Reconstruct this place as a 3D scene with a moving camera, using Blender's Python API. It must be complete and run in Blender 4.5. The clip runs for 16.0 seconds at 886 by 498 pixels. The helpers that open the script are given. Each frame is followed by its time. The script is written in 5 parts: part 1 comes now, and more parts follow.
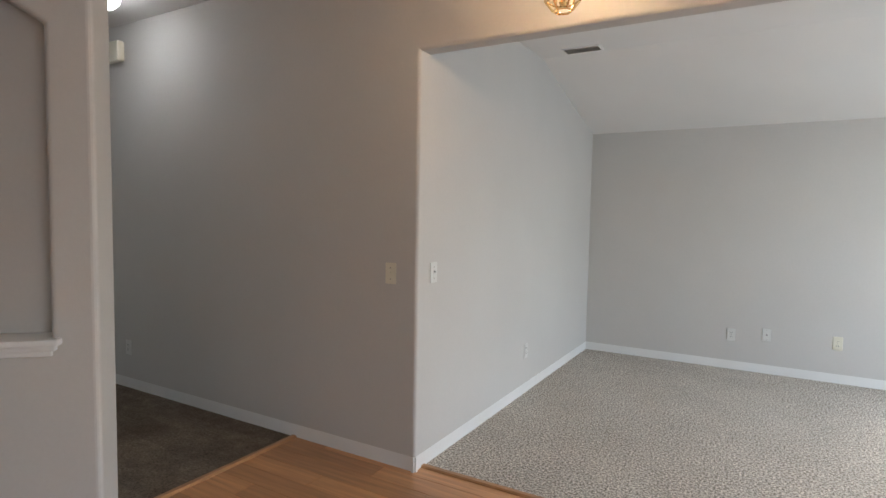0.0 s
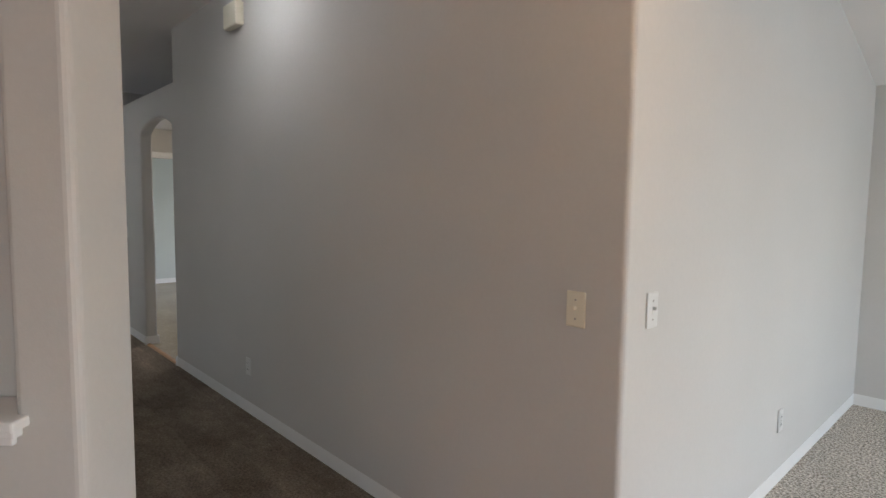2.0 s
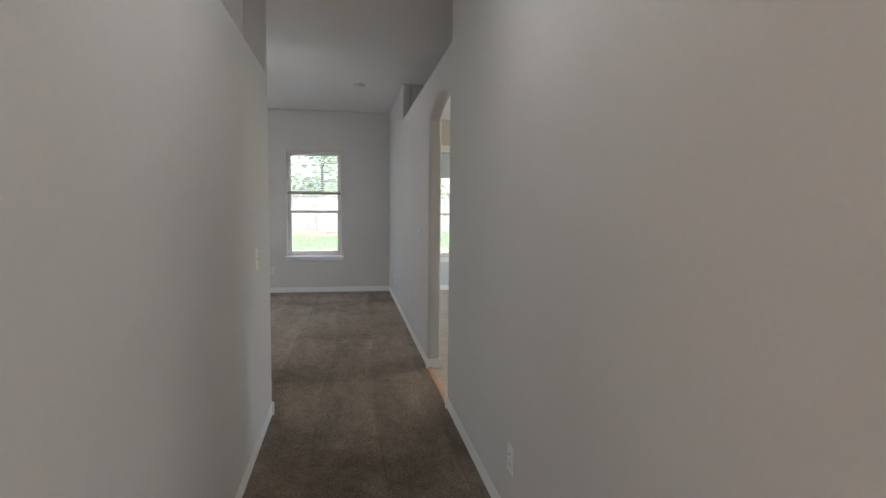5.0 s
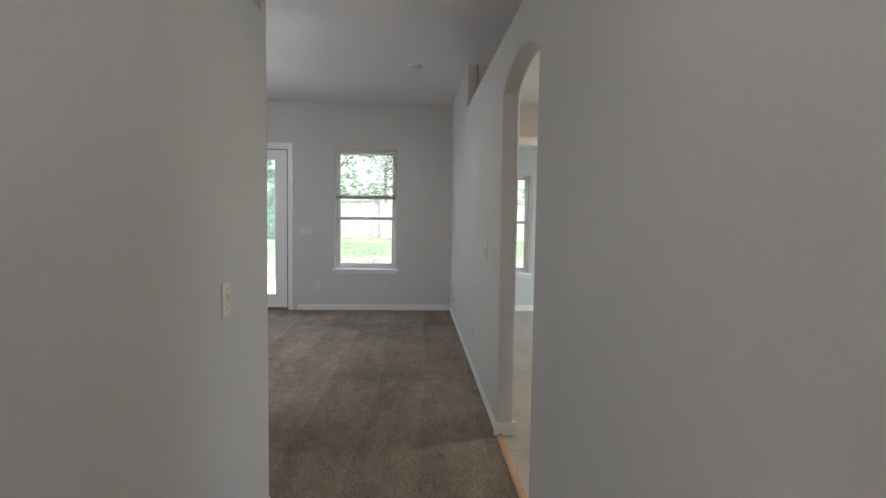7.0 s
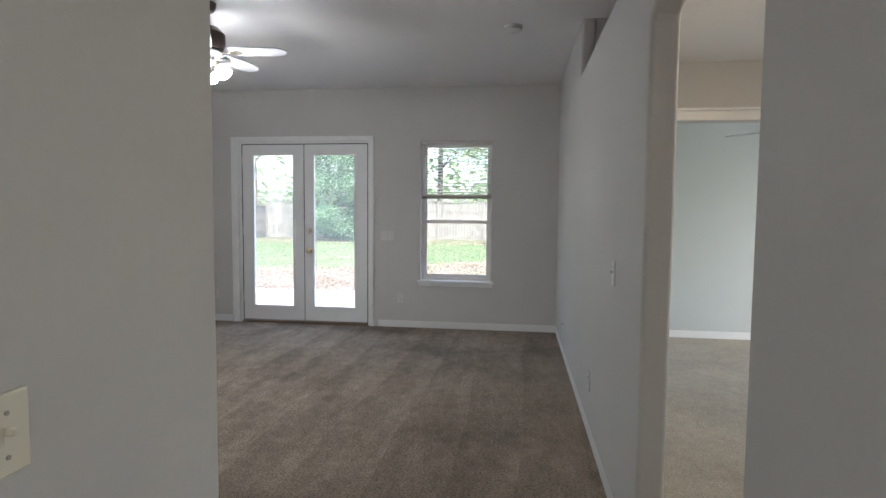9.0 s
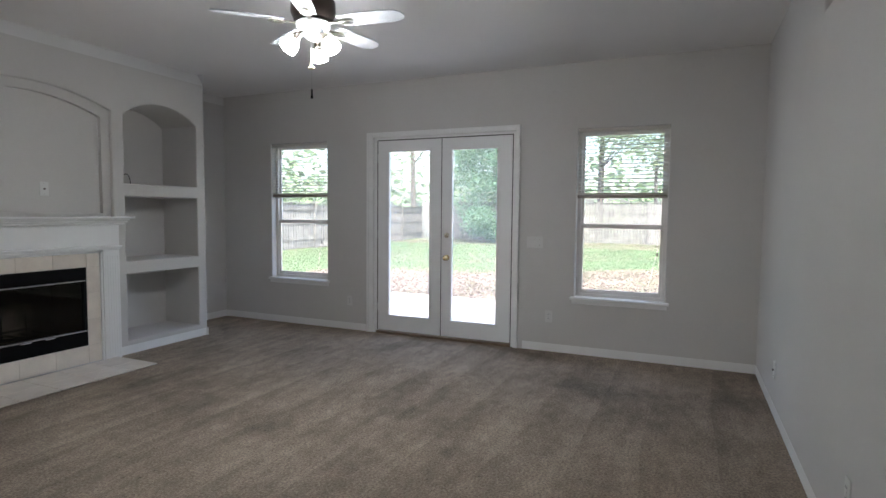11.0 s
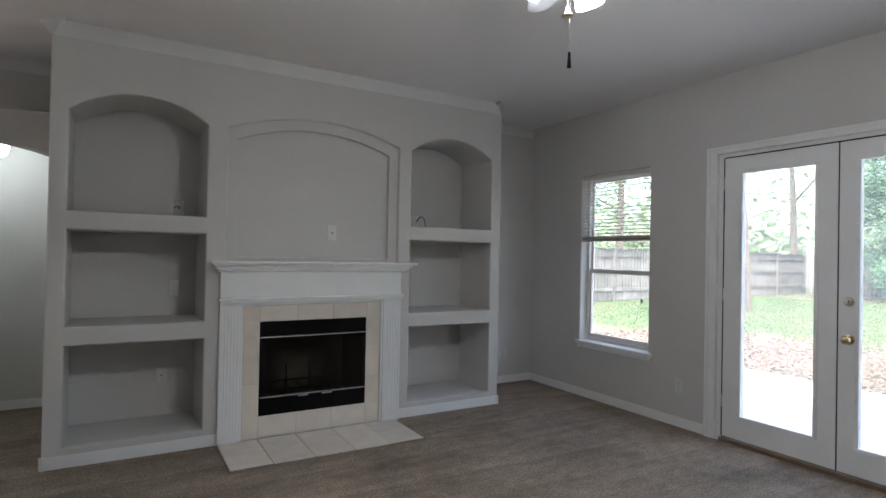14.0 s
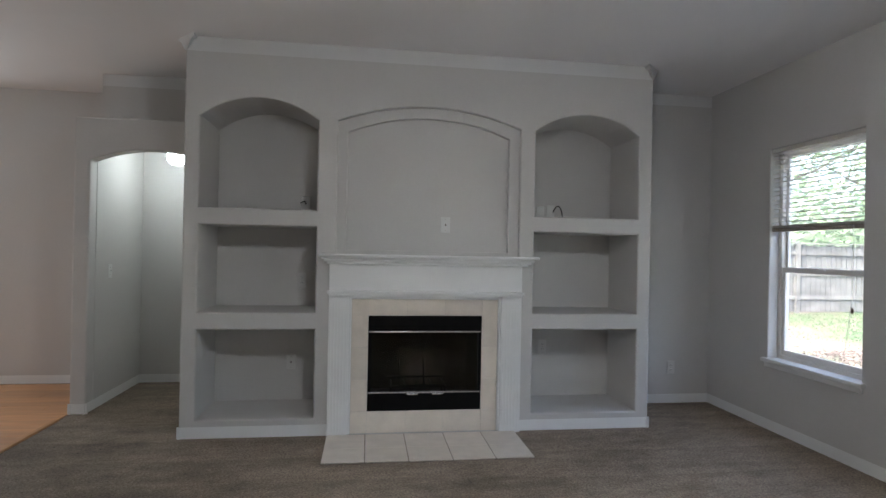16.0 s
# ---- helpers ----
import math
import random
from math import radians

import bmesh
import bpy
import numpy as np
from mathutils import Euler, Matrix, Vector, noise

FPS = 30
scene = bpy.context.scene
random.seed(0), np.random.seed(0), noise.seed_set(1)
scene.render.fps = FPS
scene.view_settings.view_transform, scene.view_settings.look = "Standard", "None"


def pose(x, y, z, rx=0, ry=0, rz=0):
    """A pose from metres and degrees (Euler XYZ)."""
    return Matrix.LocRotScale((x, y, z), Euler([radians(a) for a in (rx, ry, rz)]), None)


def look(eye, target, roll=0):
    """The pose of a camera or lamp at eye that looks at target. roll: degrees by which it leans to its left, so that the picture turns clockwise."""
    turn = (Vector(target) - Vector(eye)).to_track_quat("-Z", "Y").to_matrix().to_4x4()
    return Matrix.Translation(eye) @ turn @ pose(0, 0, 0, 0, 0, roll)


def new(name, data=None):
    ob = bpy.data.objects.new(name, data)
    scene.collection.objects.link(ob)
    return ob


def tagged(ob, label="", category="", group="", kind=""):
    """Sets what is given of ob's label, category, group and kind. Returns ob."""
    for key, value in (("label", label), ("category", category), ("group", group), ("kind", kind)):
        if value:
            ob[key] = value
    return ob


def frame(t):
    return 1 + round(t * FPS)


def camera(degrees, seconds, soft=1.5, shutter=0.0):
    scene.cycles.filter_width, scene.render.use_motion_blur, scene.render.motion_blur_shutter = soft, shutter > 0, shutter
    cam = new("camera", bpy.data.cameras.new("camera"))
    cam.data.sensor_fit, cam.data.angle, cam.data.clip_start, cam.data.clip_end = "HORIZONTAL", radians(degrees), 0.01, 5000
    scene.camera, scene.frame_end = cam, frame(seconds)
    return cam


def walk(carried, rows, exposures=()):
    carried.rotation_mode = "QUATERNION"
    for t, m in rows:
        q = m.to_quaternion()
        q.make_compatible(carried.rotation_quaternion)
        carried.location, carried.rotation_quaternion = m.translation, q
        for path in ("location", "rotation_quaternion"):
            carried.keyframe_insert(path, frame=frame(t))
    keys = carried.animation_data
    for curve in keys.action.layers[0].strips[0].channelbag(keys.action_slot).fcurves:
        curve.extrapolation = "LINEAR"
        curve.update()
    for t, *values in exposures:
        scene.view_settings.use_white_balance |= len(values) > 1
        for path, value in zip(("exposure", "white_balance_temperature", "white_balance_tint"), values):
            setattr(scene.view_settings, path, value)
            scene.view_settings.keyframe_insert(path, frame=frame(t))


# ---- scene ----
cam = camera(77.5, 16.0)
PATH = [
    (0, (0.068, -2.562, 1.379), (-0.934, -0.836, 1.253), 1.0),
    (0.5, (-0.082, -2.308, 1.385), (-1.193, -0.65, 1.246), 0.8),
    (1, (-0.264, -2.068, 1.366), (-1.491, -0.495, 1.22), 0.7),
    (1.5, (-0.457, -1.825, 1.39), (-1.797, -0.348, 1.236), 0.7),
    (2, (-0.685, -1.627, 1.38), (-2.144, -0.267, 1.219), 0.7),
    (2.5, (-0.91, -1.438, 1.391), (-2.483, -0.213, 1.224), 0.6),
    (3, (-1.084, -1.287, 1.393), (-2.764, -0.216, 1.222), 0.7),
    (3.5, (-1.333, -1.116, 1.334), (-3.12, -0.232, 1.166), 0.5),
    (4, (-1.584, -0.999, 1.321), (-3.446, -0.288, 1.158), 0.7),
    (4.5, (-1.818, -0.881, 1.309), (-3.743, -0.36, 1.151), 0.6),
    (5, (-2.067, -0.782, 1.308), (-4.032, -0.443, 1.158), 0.5),
    (7.5, (-3.571, -0.619, 1.312), (-5.565, -0.539, 1.184), 0.8),
    (8, (-3.877, -0.568, 1.303), (-5.873, -0.555, 1.175), 0.7),
    (8.5, (-4.148, -0.553, 1.309), (-6.14, -0.67, 1.181), 0.6),
    (9, (-4.425, -0.586, 1.326), (-6.403, -0.853, 1.196), 0.5),
    (11.5, (-5.588, -0.811, 1.339), (-7.359, -1.733, 1.217), 0.6),
    (12, (-5.806, -0.943, 1.336), (-7.508, -1.987, 1.232), 0.6),
    (12.5, (-6.017, -1.082, 1.335), (-7.606, -2.294, 1.263), 0.6),
    (13, (-6.254, -1.233, 1.342), (-7.698, -2.615, 1.308), 0.8),
    (13.5, (-6.474, -1.32, 1.34), (-7.722, -2.883, 1.339), 0.9),
    (14, (-6.73, -1.341, 1.352), (-7.746, -3.064, 1.371), 1.1),
    (14.5, (-6.958, -1.404, 1.325), (-7.795, -3.22, 1.358), 1.1),
    (15, (-7.173, -1.466, 1.339), (-7.842, -3.35, 1.368), 1.1),
    (15.5, (-7.392, -1.498, 1.346), (-7.877, -3.438, 1.36), 1.2),
    (16, (-7.605, -1.476, 1.312), (-7.876, -3.458, 1.318), 1.1),
]
walk(cam, [(t, look(eye, target, roll)) for t, eye, target, roll in PATH],
     [(0, 1.56), (0.5, 1.52), (1.0, 1.58), (1.5, 1.72), (2.5, 1.94), (3, 2.04), (3.5, 2.24), (4, 2.3), (5, 2.42), (7.5, 2.4), (9, 2.26), (11.5, 2.18), (12.5, 2.18), (14, 2.16), (16, 2.3)])

# ---- world and large lights ----
world = bpy.data.worlds.new("overcast_sky")
scene.world = world
world.use_nodes = True
wn = world.node_tree.nodes
sky = wn.new("ShaderNodeTexSky")
sky.sky_type, sky.sun_disc = "NISHITA", False
sky.sun_elevation, sky.sun_rotation = radians(58), radians(60)
sky.air_density, sky.dust_density, sky.ozone_density = 1.0, 5.0, 1.0
wn["Background"].inputs["Strength"].default_value = 0.3
world.node_tree.links.new(sky.outputs["Color"], wn["Background"].inputs["Color"])

sun_data = bpy.data.lights.new("sun", "SUN")
sun_data.energy, sun_data.angle, sun_data.color = 1.0, radians(25), (1.0, 0.97, 0.93)
new("sun", sun_data).matrix_world = look((20, 12, 30), (0, 0, 0))


def area_light(name, at, target, width, height, watts, colour=(0.86, 0.93, 1.0)):
    data = bpy.data.lights.new(name, "AREA")
    data.shape, data.size, data.size_y, data.energy, data.color = "RECTANGLE", width, height, watts, colour
    ob = new(name, data)
    ob.matrix_world = look(at, target)
    return ob


area_light("front_room_daylight", (2.66, 1.5, 1.35), (0, 1.5, 0.25), 1.9, 1.5, 17.5, (0.78, 0.92, 1.0))
area_light("foyer_daylight", (2.66, -2.9, 1.35), (0, -2.9, 1.3), 1.5, 1.5, 9.5)
# added fill lamps in unseen openings, only to brighten the kitchen and arch room
area_light("kitchen_daylight", (-3.05, -7.14, 1.4), (-3.05, -4, 1.0), 1.5, 1.2, 9)
area_light("arch_room_daylight", (-8.6, 4.05, 1.4), (-8.6, 0, 1.1), 2.2, 1.5, 9)


# ---- materials ----
def material(name, colour, rough=0.6, metal=0.0, vary=0.08, scale=6.0, grain=0.0, grain_scale=400.0,
             bump=0.0, bump_scale=200.0, bump_dist=0.002, spec=0.5, emit=None, strength=0.0, by_object=0.0):
    """A principled material: broad stains, fine grain and relief, in metres."""
    m = bpy.data.materials.new(name)
    m.use_nodes = True
    nt = m.node_tree
    b = nt.nodes["Principled BSDF"]
    b.inputs["Roughness"].default_value, b.inputs["Metallic"].default_value = rough, metal
    b.inputs["Specular IOR Level"].default_value = spec
    co = nt.nodes.new("ShaderNodeTexCoord").outputs["Object"]

    def noise_tex(s, detail=4.0):
        n = nt.nodes.new("ShaderNodeTexNoise")
        n.inputs["Scale"].default_value, n.inputs["Detail"].default_value = s, detail
        nt.links.new(co, n.inputs["Vector"])
        return n.outputs["Fac"]

    def times(a, b_value, amount):
        mr = nt.nodes.new("ShaderNodeMapRange")
        mr.inputs["To Min"].default_value, mr.inputs["To Max"].default_value = 1 - amount, 1 + amount
        mr.inputs["From Min"].default_value, mr.inputs["From Max"].default_value = 0.25, 0.75
        nt.links.new(b_value, mr.inputs["Value"])
        v = nt.nodes.new("ShaderNodeVectorMath")
        v.operation = "SCALE"
        nt.links.new(a, v.inputs[0])
        nt.links.new(mr.outputs["Result"], v.inputs["Scale"])
        return v.outputs["Vector"]

    rgb = nt.nodes.new("ShaderNodeRGB")
    rgb.outputs[0].default_value = (*colour, 1)
    out = rgb.outputs[0]
    if vary:
        out = times(out, noise_tex(scale), vary)
    if grain:
        out = times(out, noise_tex(grain_scale, 2.0), grain)
    if by_object:
        oi = nt.nodes.new("ShaderNodeObjectInfo")
        out = times(out, oi.outputs["Random"], by_object)
    nt.links.new(out, b.inputs["Base Color"])
    if bump:
        bn = nt.nodes.new("ShaderNodeBump")
        bn.inputs["Strength"].default_value, bn.inputs["Distance"].default_value = bump, bump_dist
        nt.links.new(noise_tex(bump_scale, 3.0), bn.inputs["Height"])
        nt.links.new(bn.outputs["Normal"], b.inputs["Normal"])
    if emit:
        b.inputs["Emission Color"].default_value = (*emit, 1)
        b.inputs["Emission Strength"].default_value = strength
    m["base"] = b.name
    return m


WALL = material("wall_paint", (0.56, 0.545, 0.525), 0.75, vary=0.03, scale=1.3, grain=0.015, grain_scale=60, bump=0.25, bump_scale=160, bump_dist=0.0015)
BLUE_WALL = material("pale_blue_wall_paint", (0.53, 0.57, 0.55), 0.75, vary=0.03, scale=1.3, bump=0.25, bump_scale=160, bump_dist=0.0015)
CEIL = material("ceiling_paint", (0.76, 0.745, 0.735), 0.85, vary=0.03, scale=1.0, bump=0.5, bump_scale=110, bump_dist=0.003)
TRIM = material("white_trim_paint", (0.78, 0.78, 0.77), 0.35, vary=0.03, scale=5, bump=0.05, bump_scale=60, bump_dist=0.001)
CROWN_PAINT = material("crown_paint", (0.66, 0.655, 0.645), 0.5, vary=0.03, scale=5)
DOOR_WHITE = material("white_door_paint", (0.78, 0.78, 0.78), 0.4, vary=0.02, scale=3, bump=0.06, bump_scale=90, bump_dist=0.001)
VINYL = material("window_vinyl", (0.74, 0.71, 0.67), 0.45, vary=0.05, scale=8)
SLAT = material("blind_slat_white", (0.68, 0.65, 0.6), 0.45, vary=0.04, scale=10)
slat_nt = SLAT.node_tree
slat_glow = slat_nt.nodes.new("ShaderNodeBsdfTranslucent")
slat_glow.inputs["Color"].default_value = (0.8, 0.77, 0.7, 1)
slat_mix = slat_nt.nodes.new("ShaderNodeMixShader")
slat_mix.inputs["Fac"].default_value = 0.25
slat_nt.links.new(slat_nt.nodes["Principled BSDF"].outputs["BSDF"], slat_mix.inputs[1])
slat_nt.links.new(slat_glow.outputs["BSDF"], slat_mix.inputs[2])
slat_nt.links.new(slat_mix.outputs["Shader"], slat_nt.nodes["Material Output"].inputs["Surface"])
# cream rail darkened as if against the window; shade put into the colour
SLAT_END = material("blind_rail_backlit", (0.28, 0.245, 0.21), 0.5, vary=0.08, scale=10)
PLATE = material("white_plate_plastic", (0.66, 0.66, 0.64), 0.35, vary=0.0)
PAINTED_PLATE = material("painted_over_plate", (0.63, 0.62, 0.60), 0.5, vary=0.02)
ALMOND = material("almond_plate_plastic", (0.74, 0.70, 0.58), 0.35, vary=0.03)
DARK = material("black_slot", (0.01, 0.01, 0.01), 0.6, vary=0.0)
PULL_BLACK = material("matt_black_pull", (0.003, 0.003, 0.003), 0.9, vary=0.0, spec=0.02)
SCREW = material("plate_screw", (0.4, 0.38, 0.34), 0.3, 0.8, vary=0.0)
BRASS = material("polished_brass", (0.6, 0.47, 0.27), 0.22, 1.0, vary=0.05, scale=30)
NICKEL = material("satin_nickel", (0.62, 0.58, 0.5), 0.25, 1.0, vary=0.05, scale=30)
DARK_METAL = material("dark_bronze_metal", (0.09, 0.07, 0.06), 0.3, 0.9, vary=0.1, scale=20)
BLACK_METAL = material("black_firebox_metal", (0.004, 0.004, 0.004), 0.5, 0.0, vary=0.1, scale=20, spec=0.08)
STEEL = material("bright_steel_bar", (0.6, 0.6, 0.62), 0.25, 1.0, vary=0.05, scale=30)
SOOT = material("sooty_firebrick", (0.016, 0.014, 0.012), 0.9, vary=0.6, scale=5, grain=0.3, grain_scale=40, bump=0.4, bump_scale=60, bump_dist=0.004)


def ash_brick_material():
    """Sooted brick with a pale, ragged ash stain round the middle of the fire."""
    m = material("ash_stained_firebrick", (0.02, 0.018, 0.016), 0.95, vary=0.4, scale=6, grain=0.3, grain_scale=45, bump=0.4, bump_scale=50, bump_dist=0.004)
    nt = m.node_tree
    b = nt.nodes["Principled BSDF"]
    co = nt.nodes.new("ShaderNodeTexCoord").outputs["Object"]
    mp = nt.nodes.new("ShaderNodeMapping")
    mp.inputs["Location"].default_value, mp.inputs["Scale"].default_value = (8.03 * 3.4, 0, -0.36 * 4.2), (3.4, 0, 4.2)
    nt.links.new(co, mp.inputs["Vector"])
    ln = nt.nodes.new("ShaderNodeVectorMath")
    ln.operation = "LENGTH"
    nt.links.new(mp.outputs["Vector"], ln.inputs[0])
    n = nt.nodes.new("ShaderNodeTexNoise")
    n.inputs["Scale"].default_value, n.inputs["Detail"].default_value = 9.0, 5.0
    nt.links.new(co, n.inputs["Vector"])
    add = nt.nodes.new("ShaderNodeMath")
    add.operation = "MULTIPLY_ADD"
    add.inputs[1].default_value = 0.9
    nt.links.new(n.outputs["Fac"], add.inputs[0])
    nt.links.new(ln.outputs["Value"], add.inputs[2])
    mr = nt.nodes.new("ShaderNodeMapRange")
    for key, v in (("From Min", 0.55), ("From Max", 1.35), ("To Min", 1.0), ("To Max", 0.0)):
        mr.inputs[key].default_value = v
    nt.links.new(add.outputs[0], mr.inputs["Value"])
    mix = nt.nodes.new("ShaderNodeMix")
    mix.data_type = "RGBA"
    nt.links.new(mr.outputs["Result"], mix.inputs["Factor"])
    nt.links.new(b.inputs["Base Color"].links[0].from_socket, mix.inputs["A"])
    mix.inputs["B"].default_value = (0.3, 0.265, 0.23, 1)
    nt.links.new(mix.outputs["Result"], b.inputs["Base Color"])
    return m


ASH_BRICK = ash_brick_material()
IRON = material("cast_iron_grate", (0.012, 0.012, 0.012), 0.7, 0.3, vary=0.2, scale=30)
TILE = material("beige_ceramic_tile", (0.73, 0.655, 0.57), 0.25, vary=0.07, scale=9, grain=0.03, grain_scale=120, by_object=0.03)
GROUT = material("pale_grout", (0.62, 0.57, 0.51), 0.9, vary=0.15, scale=30)
DARK_GROUT = material("brown_grout", (0.26, 0.22, 0.18), 0.9, vary=0.2, scale=30)
BLADE = material("white_fan_blade", (0.58, 0.6, 0.62), 0.35, vary=0.03, scale=8)
SHADE_LIT = material("lit_frosted_shade", (0.9, 0.9, 0.88), 0.5, vary=0.0, emit=(0.95, 0.98, 1.04), strength=25.0)
LAMP_LIT = material("lit_fan_bulb", (0.9, 0.9, 0.88), 0.5, vary=0.0, emit=(0.95, 0.98, 1.04), strength=150.0)
GLOBE_LIT = material("lit_white_globe", (0.9, 0.9, 0.9), 0.5, vary=0.0, emit=(0.86, 0.97, 1.0), strength=8.8)
DOME_LIT = material("lit_ceiling_dome", (0.9, 0.9, 0.88), 0.5, vary=0.0, emit=(0.95, 0.97, 1.0), strength=5.4)
WARM_DOME = material("lit_warm_dome", (0.9, 0.88, 0.8), 0.5, vary=0.0, emit=(1.0, 0.8, 0.58), strength=14.0)
BULB = material("lit_candle_bulb", (1, 0.85, 0.6), 0.4, vary=0.0, emit=(1.0, 0.68, 0.41), strength=95.0)
CONCRETE = material("patio_concrete", (0.52, 0.5, 0.48), 0.85, vary=0.1, scale=1.5, grain=0.08, grain_scale=90, bump=0.3, bump_scale=80, bump_dist=0.004)
FENCE_WOOD = material("weathered_fence_wood", (0.18, 0.178, 0.17), 0.85, vary=0.4, scale=3, grain=0.12, grain_scale=50, by_object=0.1)
BARK = material("grey_bark", (0.13, 0.115, 0.1), 0.9, vary=0.3, scale=6, bump=0.6, bump_scale=25, bump_dist=0.02)
THRESH = material("brown_threshold_wood", (0.16, 0.10, 0.06), 0.5, vary=0.25, scale=9)
LEDGE_WOOD = material("laminate_nosing", (0.42, 0.22, 0.10), 0.4, vary=0.15, scale=12)
CREAM = material("cream_fob", (0.75, 0.68, 0.48), 0.4, vary=0.0)


def leaf_material(name, colour, spread):
    m = material(name, colour, 0.55, vary=0.25, scale=0.8)
    nt = m.node_tree
    b = nt.nodes["Principled BSDF"]
    geo = nt.nodes.new("ShaderNodeNewGeometry")
    hsv = nt.nodes.new("ShaderNodeHueSaturation")
    mr = nt.nodes.new("ShaderNodeMapRange")
    mr.inputs["To Min"].default_value, mr.inputs["To Max"].default_value = 1 - spread, 1 + spread
    nt.links.new(geo.outputs["Random Per Island"], mr.inputs["Value"])
    nt.links.new(mr.outputs["Result"], hsv.inputs["Value"])
    src = b.inputs["Base Color"].links[0].from_socket
    nt.links.new(src, hsv.inputs["Color"])
    nt.links.new(hsv.outputs["Color"], b.inputs["Base Color"])
    tr = nt.nodes.new("ShaderNodeBsdfTranslucent")
    mix = nt.nodes.new("ShaderNodeMixShader")
    mix.inputs["Fac"].default_value = 0.35
    nt.links.new(hsv.outputs["Color"], tr.inputs["Color"])
    nt.links.new(b.outputs["BSDF"], mix.inputs[1])
    nt.links.new(tr.outputs["BSDF"], mix.inputs[2])
    nt.links.new(mix.outputs["Shader"], nt.nodes["Material Output"].inputs["Surface"])
    return m


EVERGREEN = leaf_material("evergreen_leaf", (0.16, 0.28, 0.17), 0.45)
SPRING_LEAF = leaf_material("spring_leaf", (0.25, 0.33, 0.2), 0.5)
GRASS = leaf_material("grass_blade", (0.12, 0.21, 0.1), 0.45)
DRY_LEAF = leaf_material("dry_fallen_leaf", (0.3, 0.235, 0.195), 0.5)


def glass_material(name, tint=(1, 1, 1), gloss=0.03, veil=0.0):
    m = bpy.data.materials.new(name)
    m.use_nodes = True
    nt = m.node_tree
    nt.nodes.remove(nt.nodes["Principled BSDF"])
    tr = nt.nodes.new("ShaderNodeBsdfTransparent")
    tr.inputs["Color"].default_value = (*tint, 1)
    gl = nt.nodes.new("ShaderNodeBsdfGlossy")
    gl.inputs["Roughness"].default_value = 0.02
    lw = nt.nodes.new("ShaderNodeLayerWeight")
    lw.inputs["Blend"].default_value = 0.5
    po = nt.nodes.new("ShaderNodeMath")
    po.operation, po.inputs[1].default_value = "POWER", 4.0
    nt.links.new(lw.outputs["Facing"], po.inputs[0])
    fr = nt.nodes.new("ShaderNodeMapRange")
    fr.inputs["To Min"].default_value, fr.inputs["To Max"].default_value = gloss, 0.4
    nt.links.new(po.outputs[0], fr.inputs["Value"])
    mix = nt.nodes.new("ShaderNodeMixShader")
    nt.links.new(fr.outputs["Result"], mix.inputs["Fac"])
    nt.links.new(tr.outputs["BSDF"], mix.inputs[1])
    nt.links.new(gl.outputs["BSDF"], mix.inputs[2])
    out = mix.outputs["Shader"]
    if veil:
        # thin uneven veil: dirty glass plus glare haze painted into the pane
        film_bsdf = nt.nodes.new("ShaderNodeBsdfTranslucent")
        film_bsdf.inputs["Color"].default_value = (0.85, 0.87, 0.88, 1)
        blot = nt.nodes.new("ShaderNodeTexNoise")
        blot.inputs["Scale"].default_value, blot.inputs["Detail"].default_value = 3.0, 6.0
        nt.links.new(nt.nodes.new("ShaderNodeTexCoord").outputs["Object"], blot.inputs["Vector"])
        amount = nt.nodes.new("ShaderNodeMapRange")
        amount.inputs["To Min"].default_value, amount.inputs["To Max"].default_value = veil * 0.6, veil * 1.4
        nt.links.new(blot.outputs["Fac"], amount.inputs["Value"])
        veiled = nt.nodes.new("ShaderNodeMixShader")
        nt.links.new(amount.outputs["Result"], veiled.inputs["Fac"])
        nt.links.new(out, veiled.inputs[1])
        nt.links.new(film_bsdf.outputs["BSDF"], veiled.inputs[2])
        out = veiled.outputs["Shader"]
    nt.links.new(out, nt.nodes["Material Output"].inputs["Surface"])
    return m


GLASS = glass_material("clear_window_glass", (0.97, 0.98, 0.98), veil=0.03)
DOOR_GLASS = glass_material("veiled_door_glass", (0.97, 0.98, 0.98), veil=0.07)
DARK_GLASS = glass_material("smoked_fireplace_glass", (0.55, 0.53, 0.5))
LANTERN_GLASS = glass_material("bevelled_lantern_glass", (1.0, 0.95, 0.85))


